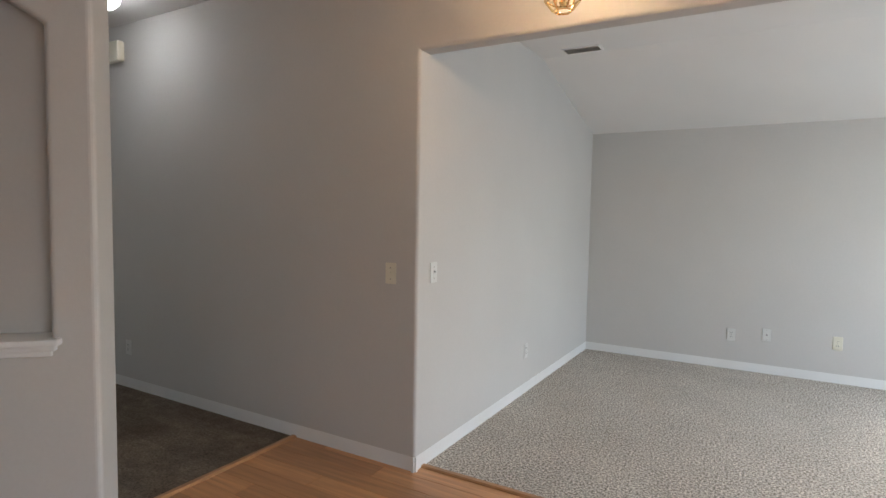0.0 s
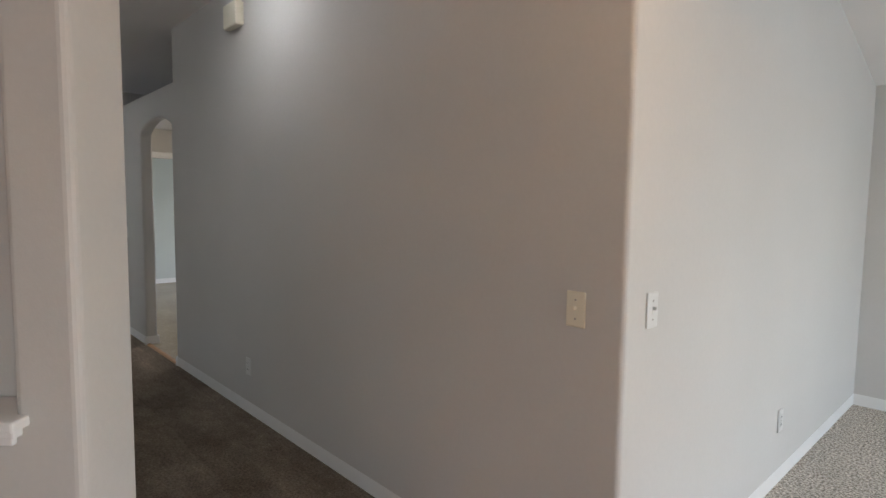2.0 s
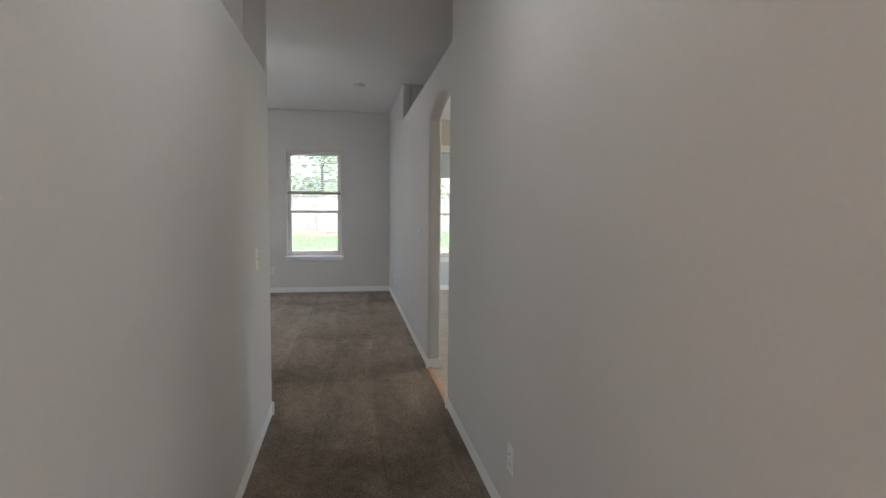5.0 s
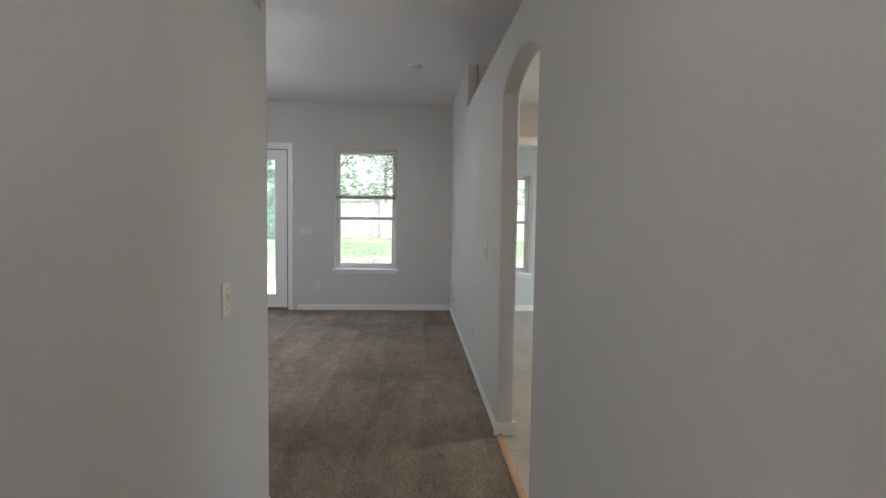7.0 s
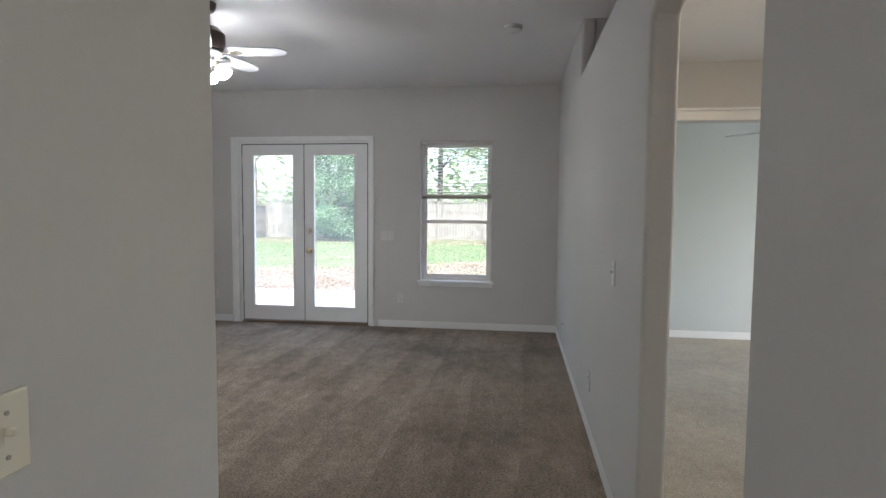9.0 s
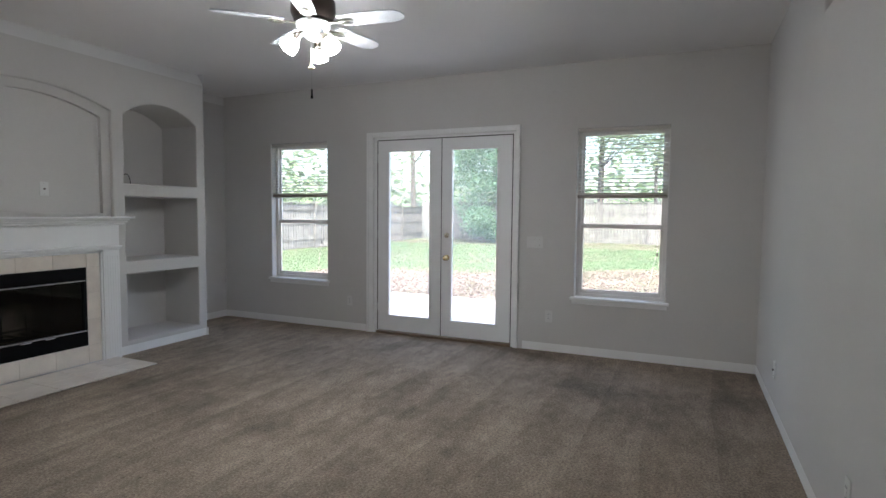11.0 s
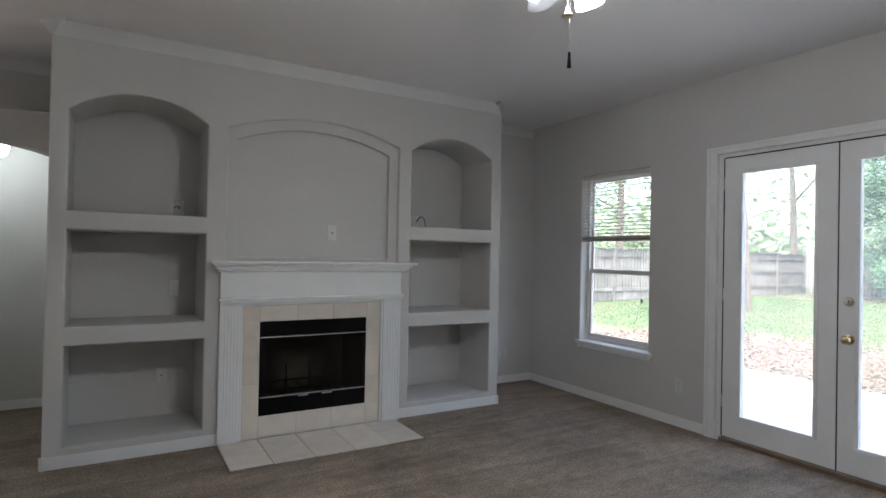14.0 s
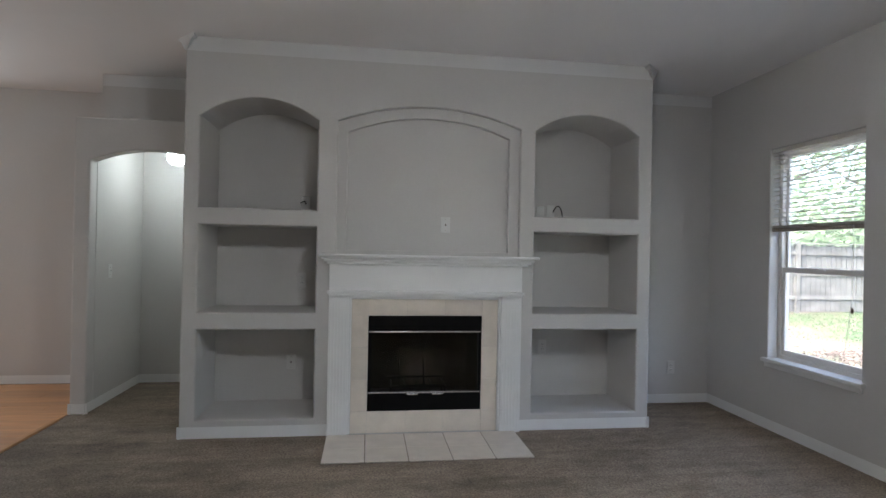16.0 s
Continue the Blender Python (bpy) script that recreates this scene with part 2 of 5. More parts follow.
def carpet_material(name, dark, light, speck, wear, tuft, stripes=0.0, stain=0.0, hall_dark=0.0):
    """Cut pile: fine tufts, clumps, trodden patches, dark stains, vacuum bands and a darkening towards the hall for
    soil and weaker light.
    """
    m = material(name, light, 0.95, vary=0.0, spec=0.08)
    nt = m.node_tree
    b = nt.nodes["Principled BSDF"]
    co = nt.nodes.new("ShaderNodeTexCoord").outputs["Object"]

    def tex(s, d, rough=0.6):
        n = nt.nodes.new("ShaderNodeTexNoise")
        n.inputs["Scale"].default_value, n.inputs["Detail"].default_value, n.inputs["Roughness"].default_value = s, d, rough
        nt.links.new(co, n.inputs["Vector"])
        return n.outputs["Fac"]

    def ranged(value, lo, hi, to_lo, to_hi):
        r = nt.nodes.new("ShaderNodeMapRange")
        for key, v in (("From Min", lo), ("From Max", hi), ("To Min", to_lo), ("To Max", to_hi)):
            r.inputs[key].default_value = v
        nt.links.new(value, r.inputs["Value"])
        return r.outputs["Result"]

    def scaled(colour, factor):
        v = nt.nodes.new("ShaderNodeVectorMath")
        v.operation = "SCALE"
        nt.links.new(colour, v.inputs[0])
        nt.links.new(factor, v.inputs["Scale"])
        return v.outputs["Vector"]

    mix = nt.nodes.new("ShaderNodeMix")
    mix.data_type = "RGBA"
    mix.inputs["A"].default_value, mix.inputs["B"].default_value = (*dark, 1), (*light, 1)
    nt.links.new(ranged(tex(tuft, 2.0, 0.75), 0.5 - speck, 0.5 + speck, 0, 1), mix.inputs["Factor"])
    out = scaled(mix.outputs["Result"], ranged(tex(tuft * 0.17, 4.0, 0.75), 0.3, 0.7, 1 - wear * 0.8, 1 + wear * 0.7))
    out = scaled(out, ranged(tex(1.6, 6.0, 0.65), 0.32, 0.68, 1 - wear, 1 + wear * 0.5))
    if stain:
        out = scaled(out, ranged(tex(0.9, 7.0, 0.7), 0.5, 0.66, 1, 1 - stain))
    if stripes:
        for turn, size, amount in ((6, (1.1, 5.0, 1), stripes), (-38, (2.5, 9.0, 1), stripes * 0.8)):
            mp = nt.nodes.new("ShaderNodeMapping")
            mp.inputs["Rotation"].default_value, mp.inputs["Scale"].default_value = (0, 0, radians(turn)), size
            nt.links.new(co, mp.inputs["Vector"])
            n = nt.nodes.new("ShaderNodeTexNoise")
            n.inputs["Scale"].default_value, n.inputs["Detail"].default_value, n.inputs["Roughness"].default_value = 1.0, 5.0, 0.6
            nt.links.new(mp.outputs["Vector"], n.inputs["Vector"])
            out = scaled(out, ranged(n.outputs["Fac"], 0.38, 0.62, 1 - amount, 1 + amount))
    if stripes:
        mp = nt.nodes.new("ShaderNodeMapping")
        mp.inputs["Rotation"].default_value, mp.inputs["Scale"].default_value = (0, 0, radians(4)), (0.35, 1.0, 1)
        nt.links.new(co, mp.inputs["Vector"])
        bands = nt.nodes.new("ShaderNodeTexWave")
        bands.wave_type, bands.bands_direction, bands.wave_profile = "BANDS", "Y", "SAW"
        bands.inputs["Scale"].default_value, bands.inputs["Distortion"].default_value = 0.85, 2.6
        bands.inputs["Detail"].default_value, bands.inputs["Detail Scale"].default_value = 3.0, 1.2
        nt.links.new(mp.outputs["Vector"], bands.inputs["Vector"])
        out = scaled(out, ranged(bands.outputs["Fac"], 0.0, 1.0, 1 - stripes * 0.85, 1 + stripes * 0.85))
        # small trodden-in flecks
        out = scaled(out, ranged(tex(26, 2.0, 0.5), 0.69, 0.74, 1, 0.62))
    if hall_dark:
        # ragged darkening towards the hall: trodden-in soil plus shade put into the colour
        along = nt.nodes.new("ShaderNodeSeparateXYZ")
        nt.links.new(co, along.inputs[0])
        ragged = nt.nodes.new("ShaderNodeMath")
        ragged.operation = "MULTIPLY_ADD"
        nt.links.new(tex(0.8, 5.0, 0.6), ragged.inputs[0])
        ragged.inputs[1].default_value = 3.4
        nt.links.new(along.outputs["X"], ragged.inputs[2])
        out = scaled(out, ranged(ragged.outputs[0], -5.6, -3.4, 1, 1 - hall_dark))
    nt.links.new(out, b.inputs["Base Color"])
    bn = nt.nodes.new("ShaderNodeBump")
    bn.inputs["Strength"].default_value, bn.inputs["Distance"].default_value = 1.0, 0.012
    nt.links.new(tex(tuft * 0.7, 3.0, 0.7), bn.inputs["Height"])
    nt.links.new(bn.outputs["Normal"], b.inputs["Normal"])
    return m


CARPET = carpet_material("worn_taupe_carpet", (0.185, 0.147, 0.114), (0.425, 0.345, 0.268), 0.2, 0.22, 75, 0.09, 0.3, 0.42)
BERBER = carpet_material("speckled_beige_berber", (0.17, 0.145, 0.12), (0.86, 0.79, 0.70), 0.13, 0.12, 82)
PALE_CARPET = carpet_material("pale_beige_carpet", (0.34, 0.3, 0.24), (0.52, 0.47, 0.39), 0.2, 0.15, 85)


def plank_material():
    m = material("oak_laminate", (0.50, 0.25, 0.11), 0.32, vary=0.0, by_object=0.16)
    nt = m.node_tree
    b = nt.nodes["Principled BSDF"]
    co = nt.nodes.new("ShaderNodeTexCoord").outputs["Object"]
    oi = nt.nodes.new("ShaderNodeObjectInfo")
    add = nt.nodes.new("ShaderNodeVectorMath")
    add.operation = "MULTIPLY_ADD"
    add.inputs[1].default_value = (1.2, 22, 1)
    nt.links.new(co, add.inputs[0])
    comb = nt.nodes.new("ShaderNodeMath")
    comb.operation = "MULTIPLY"
    comb.inputs[1].default_value = 50
    nt.links.new(oi.outputs["Random"], comb.inputs[0])
    nt.links.new(comb.outputs[0], add.inputs[2])
    n = nt.nodes.new("ShaderNodeTexNoise")
    n.inputs["Scale"].default_value, n.inputs["Detail"].default_value = 2.2, 6.0
    nt.links.new(add.outputs[0], n.inputs["Vector"])
    mr = nt.nodes.new("ShaderNodeMapRange")
    mr.inputs["From Min"].default_value, mr.inputs["From Max"].default_value = 0.3, 0.7
    mr.inputs["To Min"].default_value, mr.inputs["To Max"].default_value = 0.78, 1.16
    nt.links.new(n.outputs["Fac"], mr.inputs["Value"])
    v = nt.nodes.new("ShaderNodeVectorMath")
    v.operation = "SCALE"
    nt.links.new(b.inputs["Base Color"].links[0].from_socket, v.inputs[0])
    nt.links.new(mr.outputs["Result"], v.inputs["Scale"])
    nt.links.new(v.outputs["Vector"], b.inputs["Base Color"])
    return m


LAMINATE = plank_material()


def ground_material():
    m = material("lawn_soil", (0.1, 0.14, 0.06), 0.95, vary=0.3, scale=0.6, grain=0.3, grain_scale=20, bump=0.6, bump_scale=20, bump_dist=0.03)
    nt = m.node_tree
    b = nt.nodes["Principled BSDF"]
    co = nt.nodes.new("ShaderNodeTexCoord").outputs["Object"]
    n = nt.nodes.new("ShaderNodeTexNoise")
    n.inputs["Scale"].default_value, n.inputs["Detail"].default_value = 0.35, 5.0
    nt.links.new(co, n.inputs["Vector"])
    mr = nt.nodes.new("ShaderNodeMapRange")
    mr.inputs["From Min"].default_value, mr.inputs["From Max"].default_value = 0.45, 0.6
    nt.links.new(n.outputs["Fac"], mr.inputs["Value"])
    mix = nt.nodes.new("ShaderNodeMix")
    mix.data_type = "RGBA"
    nt.links.new(mr.outputs["Result"], mix.inputs["Factor"])
    nt.links.new(b.inputs["Base Color"].links[0].from_socket, mix.inputs["A"])
    mix.inputs["B"].default_value = (0.17, 0.135, 0.1, 1)
    nt.links.new(mix.outputs["Result"], b.inputs["Base Color"])
    return m


SOIL = ground_material()


# ---- building helpers ----
def finish(name, bm, mat, smooth=False):
    bmesh.ops.recalc_face_normals(bm, faces=bm.faces)
    me = bpy.data.meshes.new(name)
    if smooth:
        for f in bm.faces:
            f.smooth = True
        for e in bm.edges:
            if len(e.link_faces) == 2 and e.calc_face_angle(0) > radians(40):
                e.smooth = False
    bm.to_mesh(me)
    bm.free()
    me.materials.append(mat)
    return new(name, me)


def part(name, bm, mat, parent, label="", smooth=False):
    """Links a bmesh as one mesh under a thing or a part."""
    ob = finish(name, bm, mat, smooth)
    ob.parent = parent
    return tagged(ob, label)


def thing(name, label, category, group="", kind="", at=None):
    ob = new(name)
    ob.empty_display_size = 0.1
    if at is not None:
        ob.matrix_world = at
    return tagged(ob, label, category, group, kind)


def setting(name, bm, mat, label, category, smooth=False):
    return tagged(finish(name, bm, mat, smooth), label, category, kind="structure")


def box(bm, x0, y0, z0, x1, y1, z1, bevel=0.0, seg=2):
    m = Matrix.LocRotScale(((x0 + x1) / 2, (y0 + y1) / 2, (z0 + z1) / 2), None, (abs(x1 - x0), abs(y1 - y0), abs(z1 - z0)))
    vs = bmesh.ops.create_cube(bm, size=1, matrix=m)["verts"]
    if bevel:
        es = list({e for v in vs for e in v.link_edges})
        bmesh.ops.bevel(bm, geom=es, offset=bevel, segments=seg, profile=0.5, affect="EDGES")
    return bm


def boxes(*args, bevel=0.0):
    bm = bmesh.new()
    for a in args:
        box(bm, *a, bevel=bevel)
    return bm


def rod(bm, a, b, r0, r1=None, seg=10):
    a, b = Vector(a), Vector(b)
    d = b - a
    m = Matrix.Translation((a + b) / 2) @ d.to_track_quat("Z", "Y").to_matrix().to_4x4()
    bmesh.ops.create_cone(bm, cap_ends=True, segments=seg, radius1=r0, radius2=r0 if r1 is None else r1, depth=d.length, matrix=m)
    return bm


def lathe(bm, profile, seg=20, m=Matrix.Identity(4)):
    """Turns (radius, z) pairs about z."""
    rings = []
    for r, z in profile:
        rings.append([bm.verts.new(m @ Vector((r * math.cos(2 * math.pi * i / seg), r * math.sin(2 * math.pi * i / seg), z))) for i in range(seg)])
    for a, b in zip(rings, rings[1:]):
        for i in range(seg):
            bm.faces.new((a[i], a[(i + 1) % seg], b[(i + 1) % seg], b[i]))
    for ring in (rings[0], rings[-1]):
        if (ring[0].co - ring[seg // 2].co).length > 1e-4:
            bm.faces.new(ring)
    bmesh.ops.remove_doubles(bm, verts=bm.verts, dist=1e-5)
    return bm


def arc(x0, x1, spring, apex, n=18):
    """Points of a flat arch from (x0, spring) over the apex to (x1, spring), ends included."""
    half, rise = abs(x1 - x0) / 2, apex - spring
    r = (half * half + rise * rise) / (2 * rise)
    mid, a = (x0 + x1) / 2, math.asin(half / r)
    s = 1 if x1 > x0 else -1
    return [(mid + s * r * math.sin(-a + 2 * a * i / n), apex - r + r * math.cos(-a + 2 * a * i / n)) for i in range(n + 1)]


def rect(u0, v0, u1, v1):
    return [(u0, v0), (u1, v0), (u1, v1), (u0, v1)]


def prism(loops, axis, a, b, round_edges=None, offset=0.02, seg=4):
    """A slab from an outline and holes, given in the plane across the axis, from a to b along it."""
    bm = bmesh.new()
    put = {"y": lambda u, v: (u, a, v), "x": lambda u, v: (a, u, v), "z": lambda u, v: (u, v, a)}[axis]
    way = {"y": (0, b - a, 0), "x": (b - a, 0, 0), "z": (0, 0, b - a)}[axis]
    edges = []
    for loop in loops:
        vs = [bm.verts.new(put(u, v)) for u, v in loop]
        edges += [bm.edges.new((vs[i], vs[(i + 1) % len(vs)])) for i in range(len(vs))]
    bmesh.ops.triangle_fill(bm, use_beauty=True, use_dissolve=False, edges=edges)
    geo = bmesh.ops.extrude_face_region(bm, geom=list(bm.faces), use_keep_orig=True)["geom"]
    bmesh.ops.translate(bm, vec=way, verts=[g for g in geo if isinstance(g, bmesh.types.BMVert)])
    bmesh.ops.recalc_face_normals(bm, faces=bm.faces)
    if round_edges:
        bmesh.ops.dissolve_limit(bm, angle_limit=0.005, verts=bm.verts, edges=bm.edges)
        es = [e for e in bm.edges if len(e.link_faces) == 2 and e.calc_face_angle(0) > 0.7 and round_edges((e.verts[0].co + e.verts[1].co) / 2, e)]
        bmesh.ops.bevel(bm, geom=es, offset=offset, segments=seg, profile=0.5, affect="EDGES", clamp_overlap=True)
    return bm


# ---- setting: floors ----
H = 2.74            # ceilings
XB = -10.645        # garden wall
YH = -0.148         # hall wall, hall side
T = 0.1             # its thickness
YS = -6.06          # fireplace alcove wall
YF = -5.42          # front of the fireplace wall


def carpet(name, loop, mat, label):
    return setting(name, prism([loop], "z", -0.05, 0.0), mat, label, "carpet")


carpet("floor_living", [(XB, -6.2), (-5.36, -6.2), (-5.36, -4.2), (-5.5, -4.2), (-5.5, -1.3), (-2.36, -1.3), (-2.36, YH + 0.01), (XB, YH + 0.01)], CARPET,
       "worn taupe wall-to-wall carpet with dark traffic stains, shaded towards the hall")
carpet("floor_south_vestibule", rect(-7.0, -7.2, -5.36, -6.2), CARPET, "taupe carpet in a small vestibule")
carpet("floor_front_room", rect(-1.55, -0.05, 2.7, 3.2), BERBER, "speckled beige looped berber carpet")
carpet("floor_arch_room", rect(XB, YH + 0.03, -3.0, 4.0), PALE_CARPET, "pale beige carpet beyond the arch")


def planked(name, x0, x1, y0, y1, label):
    base = setting(name, prism([rect(x0, y0, x1, y1)], "z", -0.05, -0.012), LEDGE_WOOD, label, "floor")
    length, width, k = 1.2, 0.125, 0
    cache = {}
    y = y1
    while y - 0.01 > y0:
        low = max(y - width, y0)
        x = x1 + (0.0, 0.44, 0.8, 0.23, 0.62)[k % 5]
        while x > x0 + 0.01:
            a, b = max(x - length, x0), min(x, x1)
            if b - a > 0.02:
                key = (round(b - a, 3), round(y - low, 3))
                if key not in cache:
                    w, d = key
                    bm = box(bmesh.new(), -w / 2 + 0.0008, -d / 2 + 0.0008, -0.012, w / 2 - 0.0008, d / 2 - 0.0008, 0, bevel=0.0007, seg=1)
                    me = bpy.data.meshes.new("plank")
                    bm.to_mesh(me)
                    bm.free()
                    me.materials.append(LAMINATE)
                    cache[key] = me
                p = new("plank", cache[key])
                p.parent = base
                p.location = ((a + b) / 2, (y + low) / 2, 0)
            x -= length
        y, k = low, k + 1
    return base


# ---- setting: walls ----
def wall(name, loops, axis, a, b, mat=WALL, label="light greige painted drywall wall", round_edges=None, offset=0.02):
    return setting(name, prism(loops, axis, a, b, round_edges, offset), mat, label, "wall")


# hall wall with an arched doorway, an open plant ledge and the header over the front room
hall_outline = [(XB, 0), (-6.43, 0), *arc(-6.43, -5.535, 2.0, 2.1), (-5.535, 0), (-1.487, 0), (-1.487, 2.212), (2.7, 2.212), (2.7, H), (-5.48, H),
                (-5.48, 2.334), (-8.62, 2.334), (-8.62, H), (XB, H)]
wall("wall_hall", [hall_outline], "y", YH, YH + T, label="long greige hall wall with an arched doorway and plant ledge",
     round_edges=lambda c, e: (c.x > -1.5 and c.z < 2.25 and c.y < YH + 0.01 and c.x < 2.6) or (-6.6 < c.x < -5.4 and c.z < 2.2 and c.z > 0.01) or (-8.7 < c.x < -5.4 and 2.3 < c.z < 2.7), offset=0.018)
wall("wall_front_room_side", [rect(YH + T, 0, 3.12, H)], "x", -1.607, -1.487)
wall("wall_front_room_far", [rect(-1.607, 0, 2.8, H)], "y", 3.12, 3.24)
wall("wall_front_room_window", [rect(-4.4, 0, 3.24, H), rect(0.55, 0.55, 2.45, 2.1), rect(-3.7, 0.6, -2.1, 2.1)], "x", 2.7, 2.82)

# the left side of the hall: a wall with a plant ledge, and a diagonal end with a niche
hall_left = [(-5.585, 0), (-2.33, 0), (-2.33, H), (-2.9, H), (-2.9, 2.087), (-5.5, 2.087), (-5.5, H), (-5.585, H)]
wall("wall_hall_left", [hall_left], "y", -1.376, -1.256, label="greige hall wall with an open ledge above",
     round_edges=lambda c, e: c.x < -5.57 and c.y > -1.26, offset=0.015)
wall("wall_living_east", [rect(-4.2, 0, -1.376, 2.087)], "x", -5.585, -5.465)

DIAG = Matrix.Translation((-2.168, -1.388, 0)) @ Matrix.Rotation(radians(45), 4, "Z")
diag = prism([rect(-3.2, 0, 0, H), [(-1.05, 0.875), (-0.165, 0.875), *arc(-0.165, -1.05, 2.06, 2.22)]], "y", 0, 0.215,
             round_edges=lambda c, e: (c.x > -0.01 and 0.1 < c.z < 2.7) or (c.y < 0.01 and -1.1 < c.x < -0.1 and 0.8 < c.z < 2.4), offset=0.022)
bmesh.ops.transform(diag, matrix=DIAG, verts=diag.verts)
setting("wall_foyer_diagonal", diag, WALL, "diagonal greige wall end with an arched niche", "wall")
nb = boxes((-1.2, 0.12, 0.8, -0.1, 0.21, 2.3))
bmesh.ops.transform(nb, matrix=DIAG, verts=nb.verts)
setting("wall_niche_back", nb, WALL, "greige back of an arched niche", "wall")

# garden wall with double door and windows
back_holes = [rect(-3.905, -0.001, -2.262, 2.15), rect(-5.315, 0.54, -4.51, 2.13), rect(-1.683, 0.55, -0.882, 2.13), rect(0.12, 0.51, 0.925, 1.83)]
back_outline = [(-6.2, 0), (-3.905, 0), (-3.905, 2.15), (-2.262, 2.15), (-2.262, 0), (4.0, 0), (4.0, H), (-6.2, H)]
wall("wall_garden", [back_outline, *back_holes[1:]], "x", XB - 0.15, XB, label="greige garden wall with two windows and a double door",
     round_edges=lambda c, e: c.x > XB - 0.01 and 0.52 < c.z < 2.14 and not (-4 < c.y < -2.2) and c.y > -5.6 and c.y < 1.0, offset=0.012)

# south side
wall("wall_alcove", [rect(XB, 0, -9.6, H)], "y", YS - 0.12, YS)
arch_loop = [(-6.5, 0), (-6.38, 0), *arc(-6.38, -5.475, 1.96, 2.055), (-5.475, 0), (-5.36, 0), (-5.36, 2.29), (-6.5, 2.29)]
wall("wall_south_arch", [arch_loop], "y", YS - 0.12, YS, label="greige arch wall under a plant ledge",
     round_edges=lambda c, e: -6.45 < c.x and 0.01 < c.z, offset=0.012)
wall("wall_vestibule_side", [rect(-7.1, 0, YS - 0.12, 2.29)], "x", -5.475, -5.36)
wall("wall_vestibule_west", [rect(-7.1, 0, YS - 0.12, 2.29)], "x", -7.1, -7.0)
# the hole is made up to hold the kitchen's fill lamp, out of view
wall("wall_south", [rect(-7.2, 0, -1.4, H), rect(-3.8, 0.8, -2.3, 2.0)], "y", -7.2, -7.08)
setting("wall_vestibule_soffit", boxes((-7.1, -6.44, 2.29, -5.385, -7.08, H), (-7.1, YS - 0.12, 2.25, -5.36, -7.08, 2.288)), WALL, "greige boxed soffit above a vestibule", "wall")
wall("wall_kitchen_east", [rect(-7.2, 0, -4.2, H)], "x", -1.5, -1.4)
wall("wall_kitchen_north", [rect(-5.585, 0, -1.4, H)], "y", -4.32, -4.2)
wall("wall_foyer_south", [rect(-4.6, 0, 2.82, H)], "y", -4.52, -4.4)

# beyond the arch: lowered ceiling, cased opening and far room
setting("wall_arch_soffit", boxes((-8.62, YH + T + 0.001, 2.25, -5.0, 1.6, 2.333)), CEIL, "lowered ceiling over the arch vestibule", "ceiling")
setting("wall_ledge_return", boxes((-8.74, YH + T + 0.001, 2.335, -8.62, 1.9, H)), WALL, "greige return wall beside the plant ledge", "wall")
setting("wall_ledge_back", boxes((-8.62, 1.6, 2.335, -5.0, 1.72, H)), WALL, "greige wall behind the plant ledge", "wall")
setting("wall_opening_header", boxes((-8.1, YH + T + 0.001, 1.9, -8.0, 3.0, 2.249)), WALL, "greige header over a cased opening", "wall")
setting("wall_arch_room_east", boxes((-5.0, YH + T + 0.001, 0, -4.9, 4.0, H)), WALL, "plain greige wall", "wall")
# unseen opening added here for the arch room's fill lamp
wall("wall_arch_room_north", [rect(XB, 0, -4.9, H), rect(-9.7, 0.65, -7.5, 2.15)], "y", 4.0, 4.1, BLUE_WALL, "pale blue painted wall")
setting("wall_arch_room_west", boxes((XB + 0.001, 0.94, 0, XB + 0.006, 3.99, H), (XB + 0.001, YH + T + 0.001, 0, XB + 0.006, 0.1, H), (XB + 0.001, 0.1, 1.85, XB + 0.006, 0.94, H), (XB + 0.001, 0.1, 0, XB + 0.006, 0.94, 0.49)),
        BLUE_WALL, "pale blue painted wall lining", "wall")
setting("trim_cased_opening", boxes((-7.999, YH + T + 0.01, 1.9, -7.98, 3.0, 1.955), (-7.999, YH + T + 0.01, 1.955, -7.965, 3.0, 1.972), bevel=0.003), TRIM, "white painted head casing", "trim")

# ceilings
setting("ceiling_main", prism([rect(XB - 0.15, -7.2, 2.82, YH + T)], "z", H, H + 0.15), CEIL, "off-white textured drywall ceiling", "ceiling")
setting("ceiling_arch_room", prism([rect(XB - 0.15, YH + T, -4.9, 4.1)], "z", H, H + 0.15), CEIL, "off-white textured drywall ceiling", "ceiling")
prof = [(YH + T, 2.6), (1.62, 2.6), (3.13, 2.215), (3.13, 2.9), (YH + T, 2.9)]
setting("ceiling_front_room", prism([prof], "x", -1.6, 2.82), CEIL, "off-white ceiling sloping down to the far wall", "ceiling")


# ---- setting: baseboards, crowns and nosings ----
def profile_run(bm, a, b, pts, mitre=(0, 0)):
    """Sweeps a profile of (out, up) pairs along the floor line a to b; out is to the left of the way. mitre 1: an end cut for an outer corner."""
    a, b = Vector((*a, 0)), Vector((*b, 0))
    d = (b - a).normalized()
    n = Vector((-d.y, d.x, 0))
    rows = [[bm.verts.new(p + n * o + d * abs(o) * cut + Vector((0, 0, z))) for o, z in pts] for p, cut in ((a, -mitre[0]), (b, mitre[1]))]
    k = len(pts)
    for i in range(k):
        bm.faces.new((rows[0][i], rows[1][i], rows[1][(i + 1) % k], rows[0][(i + 1) % k]))
    bm.faces.new(rows[0])
    bm.faces.new(rows[1][::-1])


